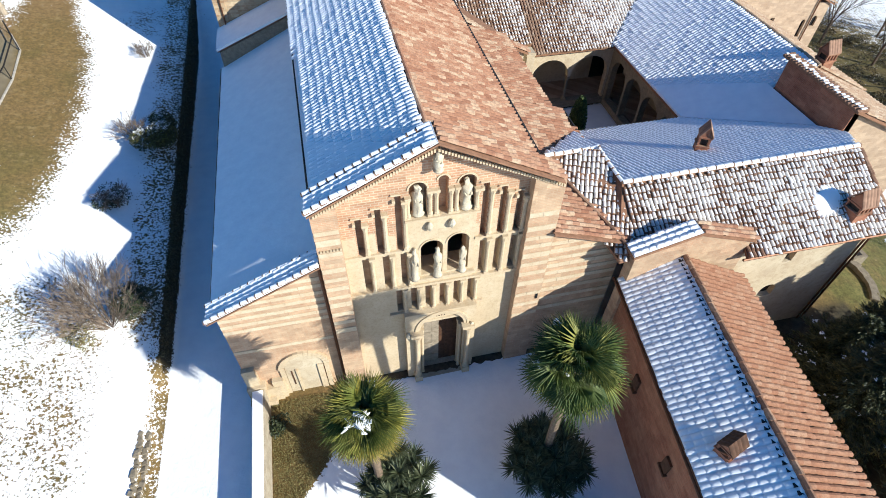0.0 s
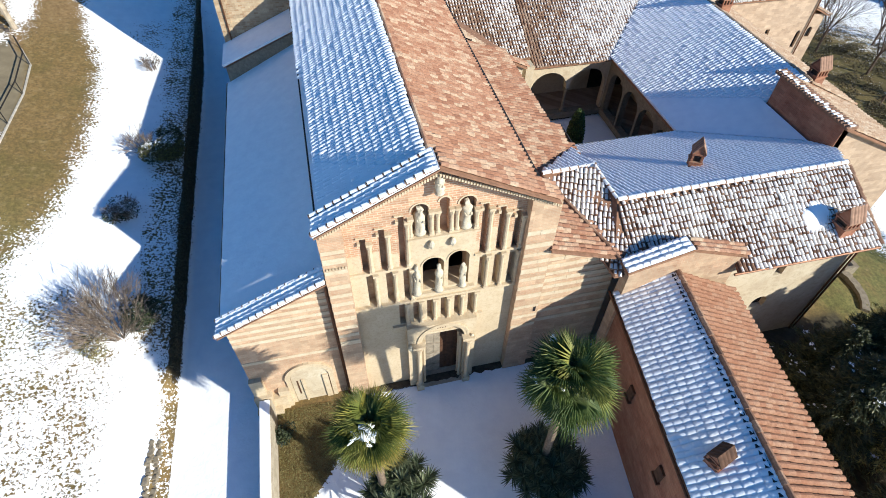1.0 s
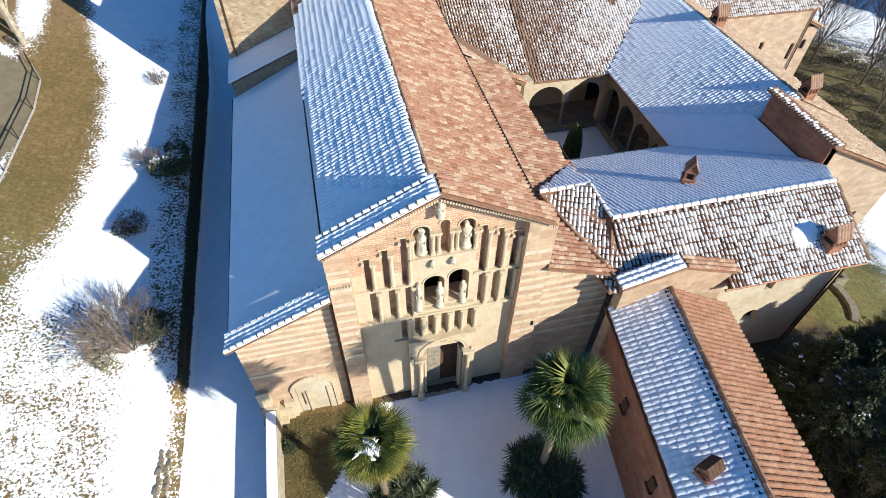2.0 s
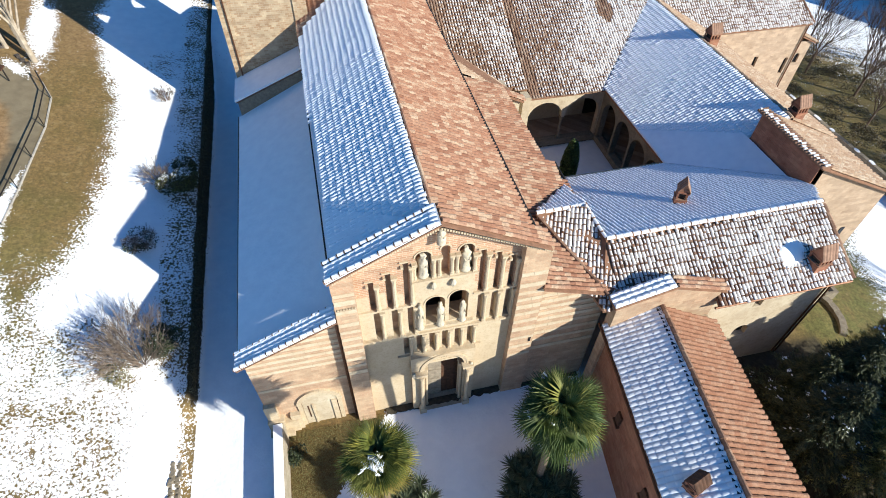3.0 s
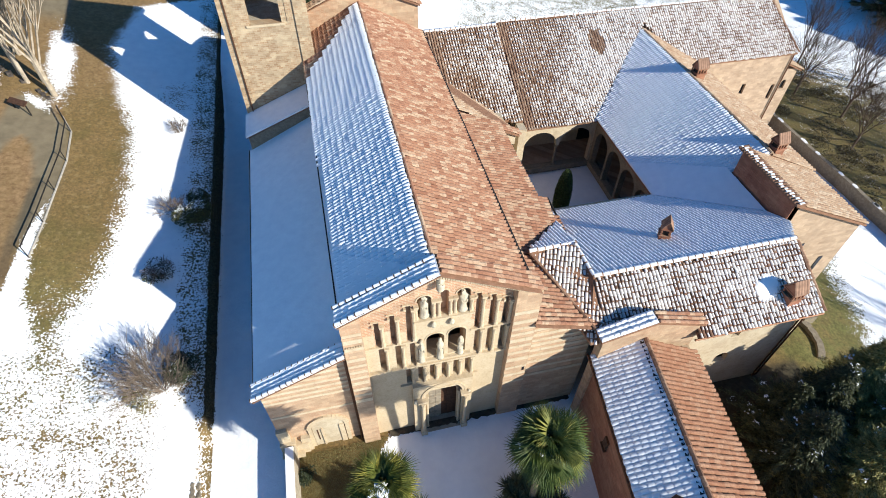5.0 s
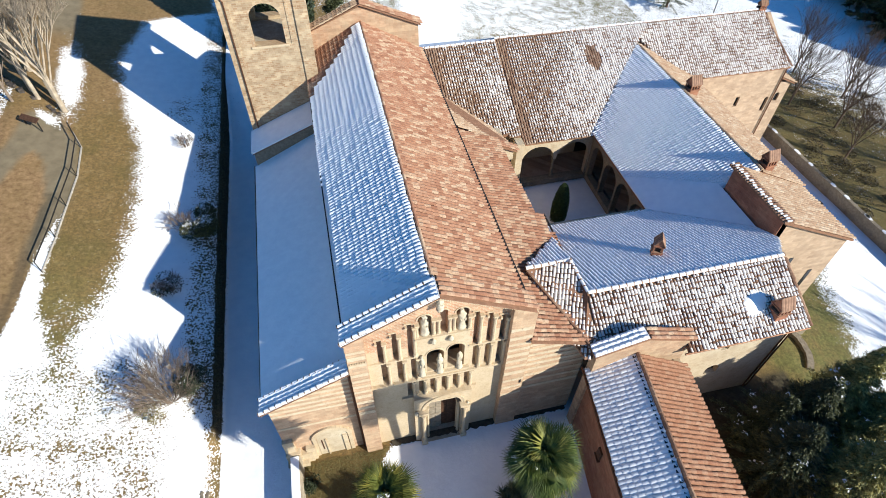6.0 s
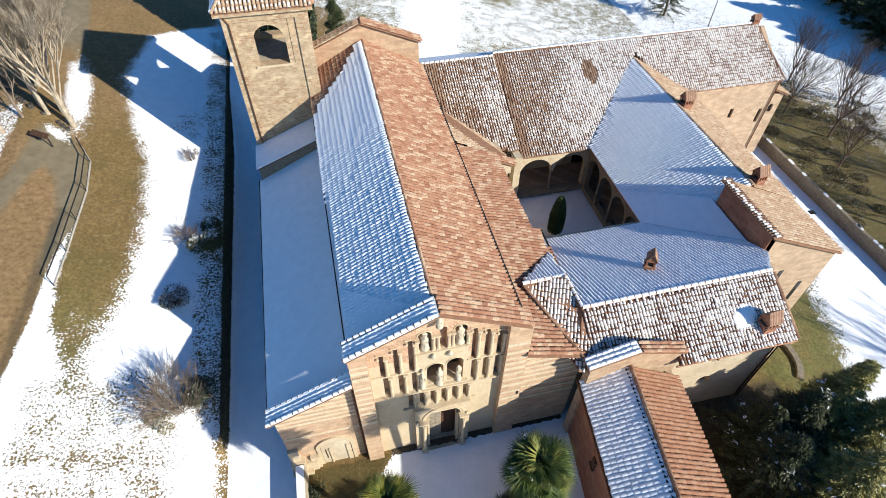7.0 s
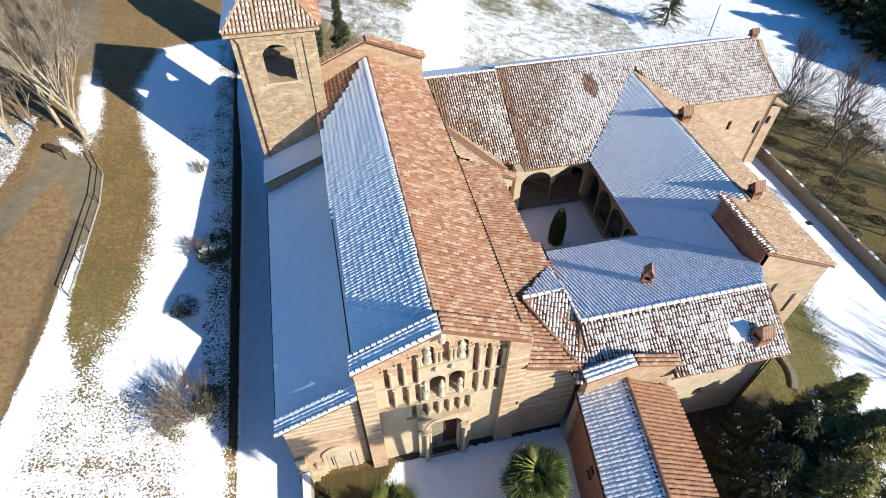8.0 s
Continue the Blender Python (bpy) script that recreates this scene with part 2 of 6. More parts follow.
# ---- geometry helpers ----
class Geo:
    """Faces gathered for one mesh."""

    def __init__(self, turn=None):
        self.v, self.f, self.turn = [], [], turn

    def add(self, verts, faces):
        n = len(self.v)
        self.v += [tuple(v) for v in verts]
        self.f += [tuple(n + i for i in f) for f in faces]
        return self

    def prism(self, poly, off):
        n, off = len(poly), Vector(off)
        a = [Vector(p) for p in poly]
        self.add(a + [p + off for p in a], [tuple(range(n)), tuple(range(2 * n - 1, n - 1, -1))]
                 + [(i, i + n, (i + 1) % n + n, (i + 1) % n) for i in range(n)])
        return self

    def box(self, x0, x1, y0, y1, z0, z1):
        return self.prism([(x0, y0, z0), (x1, y0, z0), (x1, y1, z0), (x0, y1, z0)], (0, 0, z1 - z0))

    def tube(self, p, q, r, s=None, n=6, caps=True):
        p, q, s = Vector(p), Vector(q), r if s is None else s
        d = (q - p).normalized()
        a = d.orthogonal().normalized()
        b = d.cross(a)
        ring = [math.tau * i / n for i in range(n)]
        vs = [p + r * (math.cos(t) * a + math.sin(t) * b) for t in ring] + [q + s * (math.cos(t) * a + math.sin(t) * b) for t in ring]
        fs = [(i, (i + 1) % n, (i + 1) % n + n, i + n) for i in range(n)]
        if caps:
            fs += [tuple(range(n - 1, -1, -1)), tuple(range(n, 2 * n))]
        return self.add(vs, fs)

    def lathe(self, at, rows, n=10):
        """A turned upright form: rows of (radius, height)."""
        x, y, z = at
        vs = [(x + r * math.cos(math.tau * i / n), y + r * math.sin(math.tau * i / n), z + h) for r, h in rows for i in range(n)]
        fs = [(j * n + i, j * n + (i + 1) % n, (j + 1) * n + (i + 1) % n, (j + 1) * n + i) for j in range(len(rows) - 1) for i in range(n)]
        return self.add(vs, fs + [tuple(range(n - 1, -1, -1)), tuple(range((len(rows) - 1) * n, len(rows) * n))])

    def wall(self, x0, x1, z0, z1, y0, y1, openings=()):
        """A wall along x from y0 to y1 thick, with openings (xa, xb, za, zb, arched)."""
        at = x0
        for xa, xb, za, zb, arched in sorted(openings):
            if xa > at:
                self.box(at, xa, y0, y1, z0, z1)
            if za > z0:
                self.box(xa, xb, y0, y1, z0, za)
            r, c = (xb - xa) / 2, (xa + xb) / 2
            if arched:
                n = 12
                arc = [(c - r * math.cos(math.pi * i / n), zb - r + r * math.sin(math.pi * i / n)) for i in range(n + 1)]
                for (xp, zp), (xq, zq) in zip(arc, arc[1:]):
                    self.prism([(xp, y0, zp), (xq, y0, zq), (xq, y0, z1), (xp, y0, z1)], (0, y1 - y0, 0))
            else:
                self.box(xa, xb, y0, y1, zb, z1)
            at = xb
        if at < x1:
            self.box(at, x1, y0, y1, z0, z1)
        return self

    def arch_ring(self, c, z, r0, r1, y0, y1, n=14, a0=0.0, a1=180.0, gap=0.03):
        """A ring of wedge stones round an arch."""
        for i in range(n):
            t, u = radians(a0 + (a1 - a0) * (i + gap) / n), radians(a0 + (a1 - a0) * (i + 1 - gap) / n)
            self.prism([(c + r * math.cos(w), y0, z + r * math.sin(w)) for r, w in ((r0, t), (r1, t), (r1, u), (r0, u))], (0, y1 - y0, 0))
        return self

    def mesh(self, name, smooth=False, weld=False):
        vs = [self.turn @ Vector(v) for v in self.v] if self.turn else self.v
        me = bpy.data.meshes.new(name)
        me.from_pydata([tuple(v) for v in vs], [], self.f)
        bm = bmesh.new()
        bm.from_mesh(me)
        if weld:
            bmesh.ops.remove_doubles(bm, verts=bm.verts, dist=0.0005)
        bmesh.ops.recalc_face_normals(bm, faces=bm.faces)
        bm.to_mesh(me)
        bm.free()
        if smooth:
            me.polygons.foreach_set("use_smooth", [True] * len(me.polygons))
        return me


def part(name, geo, material, parent=None, label="", kind="", smooth=False, weld=False):
    """Links geometry as one mesh object under a thing or a part."""
    me = geo.mesh(name, smooth, weld) if isinstance(geo, Geo) else geo
    if not me.materials:
        me.materials.append(material)
    ob = new(name, me)
    if parent is not None:
        ob.parent = parent
    return tagged(ob, label=label, kind=kind)


def thing(name, label, category, group="", kind="", at=(0, 0, 0)):
    ob = new(name)
    ob.empty_display_size = 0.2
    ob.location = at
    return tagged(ob, label, category, group, kind)


def array_mesh(name, verts, faces, material, smooth=False):
    me = bpy.data.meshes.new(name)
    me.from_pydata(verts.reshape(-1, 3).tolist(), [], faces)
    if smooth:
        me.polygons.foreach_set("use_smooth", [True] * len(me.polygons))
    me.materials.append(material)
    return me


def repeat(verts, faces, frames):
    """Copies of a small form at many places: frames (N, 4, 3) hold the three axes and the place."""
    vs = np.einsum("vk,nkj->nvj", verts, frames[:, :3]) + frames[:, None, 3]
    n = len(verts)
    fs = [tuple(i * n + q for q in f) for i in range(len(frames)) for f in faces]
    return vs, fs


# ---- roofs ----
def smooth(a, b, x):
    t = min(1.0, max(0.0, (x - a) / (b - a)))
    return t * t * (3 - 2 * t)


def inside(poly, p):
    hit = np.zeros(len(p), bool)
    for (xa, ya), (xb, yb) in zip(poly, np.roll(poly, -1, 0)):
        if ya != yb:
            hit ^= ((ya > p[:, 1]) != (yb > p[:, 1])) & (p[:, 0] < (xb - xa) * (p[:, 1] - ya) / (yb - ya) + xa)
    return hit


def barrel(r0, r1, long, lift, rise=1.0, steps=5, spread=1.0):
    """A half-round tile: across, down the slope, out of the roof."""
    t = [math.pi * (0.5 + spread * (i / (steps - 1) - 0.5)) for i in range(steps)]
    up = [(r0 * math.cos(a), 0.0, r0 * rise * math.sin(a)) for a in t]
    low = [(r1 * math.cos(a), long, lift + r1 * rise * math.sin(a)) for a in t]
    fs = [(i, i + 1, i + 1 + steps, i + steps) for i in range(steps - 1)]
    return np.array(up + low), fs + [tuple(range(steps, 2 * steps)), tuple(range(steps - 1, -1, -1))]


def lump_sheet(pitch, course, ribbed=False):
    """Snow over one tile: a low swell across, fullest near the tile's lower end."""
    us = np.linspace(-0.5, 0.5, 9) * pitch
    rows = ((0.0, 0.7), (0.16, 0.75), (0.5, 0.94), (0.78, 1.0), (0.93, 0.92), (1.0, 0.7))
    if ribbed:
        rows = ((0.0, 0.66), (0.2, 0.84), (0.75, 1.0), (0.92, 0.94), (1.0, 0.66))
    vs = [(u, f * course, 0.4 * pitch * q * math.cos(math.pi * u / pitch * 0.999) ** (0.6 if ribbed else 1.5)) for f, q in rows for u in us]
    n = len(us)
    return np.array(vs), [(j * n + i, j * n + i + 1, (j + 1) * n + i + 1, (j + 1) * n + i) for j in range(len(rows) - 1) for i in range(n - 1)]


def roof_frames(poly, pitch, course, rng, inset=0.04):
    """Where the tiles of a roof plane lie: axes and places, row by row up from the eave."""
    p = np.array(poly, float)
    normal = sum(np.cross(p[i] - p[0], p[i + 1] - p[0]) for i in range(1, len(p) - 1))
    normal = normal / np.linalg.norm(normal) * (1 if normal[2] > 0 else -1)
    down = np.array((0, 0, -1.0)) + normal * normal[2]
    down /= np.linalg.norm(down)
    side = np.cross(down, normal)
    mid = p.mean(0)
    flat = np.stack(((p - mid) @ side, (p - mid) @ down), 1)
    us = np.arange(flat[:, 0].min() + pitch / 2, flat[:, 0].max(), pitch)
    vs = np.arange(flat[:, 1].max() - course, flat[:, 1].min() - course, -course)
    u, v = [a.ravel() for a in np.meshgrid(us, vs)]
    col = np.round((u - us[0]) / pitch).astype(int)
    v = v + rng.uniform(-0.03, 0.03, len(us))[col]
    keep = inside(flat, np.stack((u, v + course * 0.5), 1))
    u, v = u[keep], v[keep]
    n = len(u)
    cut = np.zeros(n)
    for f in (0.1, 0.25, 0.4):
        cut = np.where(inside(flat, np.stack((u, v + cut * course), 1)), cut, f)
    a = rng.normal(0, 0.025, n)
    side_n = side[None] * np.cos(a)[:, None] + down[None] * np.sin(a)[:, None]
    down_n = down[None] * np.cos(a)[:, None] - side[None] * np.sin(a)[:, None]
    place = mid + side * (u + rng.normal(0, 0.008, n))[:, None] + down * v[:, None] + normal * (inset + rng.normal(0, 0.006, n))[:, None]
    down_n = down_n * (1 - cut)[:, None]
    return np.stack((side_n, down_n, np.repeat(normal[None], n, 0), place + down * (cut * course)[:, None]), 1), normal


ROOF_RNG = np.random.default_rng(7)


def roof(parent, name, poly, snow="bare", label="", tiles=TILE, pitch=0.25, course=0.36, thick=0.14, single=0, single_if=None, melt=1.0, bare_if=None, relief=1.0, piece=TILE_ONE, ribbed=False):
    """A roof slope: deck, rows of half-round tiles and the snow that lies on them."""
    rng = ROOF_RNG
    deck = part(name, Geo().prism(poly, (0, 0, -thick)), DECK, parent, label)
    fr, normal = roof_frames(poly, pitch, course, rng)
    tv, tf = barrel(0.085 * pitch / 0.25, 0.115 * pitch / 0.25, course * 1.22, 0.03, 0.85)
    if snow == "smooth":
        g = Geo().prism([Vector(q) + Vector(normal) * 0.02 for q in poly], Vector(normal) * 0.13)
        part("snow_blanket", g, SNOW, deck, "smooth unbroken snow", "stuff")
        return deck
    if single_if is not None:
        pick = np.array([bool(single_if(*q)) for q in fr[:, 3]])
        chosen = np.nonzero(pick)[0][:single]
        me = array_mesh("tile", tv[None], tf, piece)
        for i in chosen:
            ob = part("tile", me, piece, deck)
            s, d, n, o = (Vector(q) for q in fr[i])
            ob.matrix_basis = Matrix(((s.x, d.x, n.x, o.x), (s.y, d.y, n.y, o.y), (s.z, d.z, n.z, o.z), (0, 0, 0, 1)))
        rest = np.delete(fr, chosen, 0)
    else:
        rest = fr
    if snow == "lumpy":
        rest = rest[[bool(bare_if and bare_if(*q)) for q in rest[:, 3]]]
    if len(rest):
        vs, fs = repeat(tv, tf, rest)
        part("tile_field", array_mesh("tile_field", vs, fs, tiles), tiles, deck, "rows of weathered half-round tiles", "stuff")
    if snow in ("lumpy", "speckle"):
        n = len(fr)
        place = fr[:, 3]
        melt_at = np.array([melt(*q) for q in place]) if callable(melt) else np.full(n, melt)
        wave = np.array([noise.noise(Vector((q[0] * 0.35, q[1] * 0.35, 3.0))) + 0.5 * noise.noise(Vector((q[0] * 1.1, q[1] * 1.1, 9.0))) for q in place])
        frames2 = fr.copy()
        if snow == "lumpy":
            cv, cf = lump_sheet(pitch, course, ribbed)
            keep = np.full(n, True)
            size = np.clip(relief * (1.0 + (0.05 if ribbed else 0.15) * wave + rng.normal(0, 0.05, n)), 0.3, 1.8)
            start = np.zeros(n)
        else:
            cv, cf = barrel(0.092 * pitch / 0.25, 0.108 * pitch / 0.25, course * 0.87, 0.022, 0.9, 6, 0.9)
            keep = 0.6 * wave + rng.uniform(-0.75, 0.75, n) > -0.45 - 0.55 * melt_at
            size = np.clip(0.58 + 0.36 * melt_at + 0.18 * wave + rng.normal(0, 0.15, n), 0.2, 1.1)
            start = rng.uniform(0.1, 0.15, n)
        if bare_if is not None:
            keep &= ~np.array([bool(bare_if(*q)) for q in place])
        frames2[:, 3] += fr[:, 1] * (start * course / 0.36)[:, None] + fr[:, 2] * (0.035 if snow == "lumpy" else 0.022)
        if snow == "speckle":
            frames2[:, 1] *= size[:, None]
        else:
            frames2[:, 2] *= size[:, None]
        if snow == "speckle":
            frames2[:, 0] *= np.clip(size, 0.72, 1.05)[:, None]
        vs, fs = repeat(cv, cf, frames2[keep])
        cover = SNOW if snow == "lumpy" else SNOW_THIN
        part("snow_cover", array_mesh("snow_cover", vs, fs, cover, snow == "lumpy"), cover, deck, "snow lying on the tiles", "stuff")
        if snow == "lumpy":
            # Snow packed in the channels between the tiles.
            if bare_if is None:
                sheet = Geo().prism([Vector(q) + Vector(normal) * 0.045 for q in poly], Vector(normal) * 0.022)
                part("channel_snow", sheet, SNOW, deck, "snow packed between the tiles", "stuff")
            else:
                sv = np.array([(-0.52 * pitch, 0, 0.03), (0.52 * pitch, 0, 0.03), (0.52 * pitch, course * 1.02, 0.032), (-0.52 * pitch, course * 1.02, 0.032)])
                strips = fr[keep].copy()
                strips[:, 3] += strips[:, 2] * 0.03
                vs, fs = repeat(sv, [(0, 1, 2, 3)], strips)
                part("channel_snow", array_mesh("channel_snow", vs, fs, SNOW), SNOW, deck, "snow packed between the tiles", "stuff")
    return deck


def blanket(deck, poly, deep=0.165):
    """Whole unmelted snow over part of a slope."""
    p = [Vector(q) for q in poly]
    normal = (p[1] - p[0]).cross(p[2] - p[0]).normalized()
    normal = normal if normal.z > 0 else -normal
    part("snow_blanket", Geo().prism([q + normal * 0.04 for q in p], normal * (deep - 0.04)), SNOW, deck, "smooth unbroken snow in the shade", "stuff")


def ridge(parent, p, q, material=TILE, snow=False, r=0.13, step=0.42):
    """A row of cap tiles along a ridge, hip or coping."""
    p, q = Vector(p), Vector(q)
    d = q - p
    n = max(1, round(d.length / step))
    a = d.normalized()
    side = a.cross(Vector((0, 0, 1))).normalized()
    up = side.cross(a)
    frames = np.array([[side, a, up, p + d * (i / n)] for i in range(n)])
    frames[:, 3, 2] += ROOF_RNG.normal(0, 0.008, n)
    tv, tf = barrel(r * 0.9, r, d.length / n * 1.1, 0.025, 0.9)
    vs, fs = repeat(tv, tf, frames)
    part("cap_tiles", array_mesh("cap_tiles", vs, fs, material), material, parent, "row of ridge tiles", "stuff")
    if snow:
        tv, tf = barrel(r * 1.0, r * 1.1, d.length / n * 0.9, 0.03, 0.95, 5, 0.8)
        vs, fs = repeat(tv, tf, frames)
        part("cap_snow", array_mesh("cap_snow", vs, fs, SNOW), SNOW, parent, "snow on the ridge tiles", "stuff")


def chimney(parent, x, y, z, l=0.9, d=0.62, h=0.8, turn=0.0, material=BRICK_RED, cap_material=TILE_TAN, rise=0.55, sunk=0.9):
    """A brick chimney: stack, a row of smoke slots under the eaves and a steep tiled gable cap; local x runs along the ridge."""
    m = pose(x, y, z, 0, 0, turn)
    g = Geo(m).box(-l / 2, l / 2, -d / 2, d / 2, -sunk, h * 0.42)
    g.box(-l / 2 - 0.05, l / 2 + 0.05, -d / 2 - 0.05, d / 2 + 0.05, h * 0.42, h * 0.5)
    n = max(4, round(l / 0.2))
    for i in range(n):
        c = -l / 2 + 0.04 + i * (l - 0.08) / (n - 1)
        for e in (-d / 2 + 0.04, d / 2 - 0.04):
            g.box(c - 0.04, c + 0.04, e - 0.04, e + 0.04, h * 0.5, h * 0.9)
    g.box(-l / 2 - 0.03, l / 2 + 0.03, -d / 2 - 0.03, d / 2 + 0.03, h * 0.9, h)
    for e in (-l / 2, l / 2 - 0.09):
        g.prism([(e, -d / 2, h), (e, d / 2, h), (e, 0, h + rise)], (0.09, 0, 0))
    stack = part("chimney", g, material, parent, "brick chimney with slotted sides")
    part("flue", Geo(m).box(-l / 2 + 0.09, l / 2 - 0.09, -d / 2 + 0.1, d / 2 - 0.1, h * 0.5, h * 0.9), IRON, stack, "dark smoke hole")
    cap = Geo(m)
    half = l / 2 + 0.07
    us = np.linspace(-half, half, 6 * max(4, round(l / 0.17)) + 1)
    lift = [0.05 + 0.05 * abs(math.sin(math.pi * (u + half) / 0.17)) for u in us]
    rows = ((-d / 2 - 0.05, h - 0.02), (0.0, h + rise + 0.03), (d / 2 + 0.05, h - 0.02))
    top = [(u, y, z + up) for y, z in rows for u, up in zip(us, lift)]
    low = [(u, y, z) for y, z in rows for u in us]
    n, k3 = len(us), 3 * len(us)
    faces = [(a * n + i, a * n + i + 1, a * n + n + i + 1, a * n + n + i) for a in range(2) for i in range(n - 1)]
    faces += [tuple(k3 + q for q in f[::-1]) for f in faces]
    faces += [(i, i + 1, k3 + i + 1, k3 + i) for i in range(n - 1)] + [(2 * n + i, 2 * n + i + 1, k3 + 2 * n + i + 1, k3 + 2 * n + i) for i in range(n - 1)]
    faces += [(a * n + i, a * n + n + i, k3 + a * n + n + i, k3 + a * n + i) for a in range(2) for i in (0, n - 1)]
    cap.add(top + low, faces)
    part("chimney_cap", cap, cap_material, stack, "steep tiled gable over the chimney")
    return stack


# ---- ground ----
def lane_level(y):
    return 0.05 * max(min(y, 30) - 2, 0)


def bank_level(x, y):
    return 0.79 + 0.092 * max(-25, min(y, 48)) + 0.24 * min(max(-x - 12.6, 0), 14) + 0.06 * max(-x - 26.6, 0) ** 0.8


def height(x, y):
    yard = -0.3 - 0.195 * max(0.0, min(x - 23, 18))
    if x > -12.3:
        low = lane_level(y) + (yard - lane_level(y)) * smooth(-8.5, -8.0, x)
        field = bank_level(-12.6, y) * (1 - smooth(-12, 44, x)) + -3.8 * smooth(-12, 44, x)
        z = low + (field - low) * smooth(27, 36, y)
    else:
        foot = lane_level(y) + (bank_level(-12.6, y) - lane_level(y)) * smooth(27, 36, y)
        z = foot + (bank_level(x, y) - foot) * smooth(-12.3, -12.55, x)
        if y < 1.5:
            z = foot + (bank_level(x, y) - foot) * smooth(-12.3, -13.4, x)
    far = max(0.0, math.hypot(x - 8, y - 10) - 60)
    return z + 0.05 * noise.noise(Vector((x * 0.25, y * 0.25, 0))) + min(far, 300) * 0.02 * noise.noise(Vector((x * 0.01, y * 0.01, 4)))


def between(table, y):
    """A value read off a table of (y, value)."""
    return float(np.interp(y, [q[0] for q in table], [q[1] for q in table]))


BAND_RIGHT = [(6, -20.4), (7.6, -20.0), (10, -19.3), (13.8, -18.8), (18, -18.4), (25, -18.7), (31.5, -20.4), (36, -21.2), (43, -19.6), (46, -14)]
BAND_LEFT = [(6, -20.9), (10, -22.1), (13, -22.3), (17.7, -22.1), (21, -22.9), (26, -23.7)]
SNOW_LINE = [(-5, -25.2), (4.8, -23.9), (8.6, -23.3), (11.7, -22.85), (15, -22.65), (17, -22.2), (19, -21.75), (25, -21.5)]
SLOPE_FOOT = [(16, -30.4), (20, -28.8), (22.5, -28.0), (25, -27.3), (28.5, -27.0), (30.1, -26.9)]
GRAVEL_LEFT = [(14, -30.0), (18, -28.9), (21.2, -27.7), (22.6, -26.9), (25, -26.3), (27.4, -26.05), (29.5, -25.6)]
GRAVEL_RIGHT = [(13, -22.4), (14.4, -22.2), (17.8, -21.9), (20.5, -21.7), (25.2, -22.1), (26.2, -23.0), (28.0, -23.7)]
ISLAND_LEFT = [(5, -32), (13, -28.6), (17.3, -26.8), (20.9, -25.9), (23.5, -25.2), (24, -24.8)]
ISLAND_RIGHT = [(5, -24.1), (9.4, -24.0), (12.6, -23.65), (15.8, -23.45), (18.3, -23.3), (19.3, -23.15), (23, -23.9), (24, -24.6)]


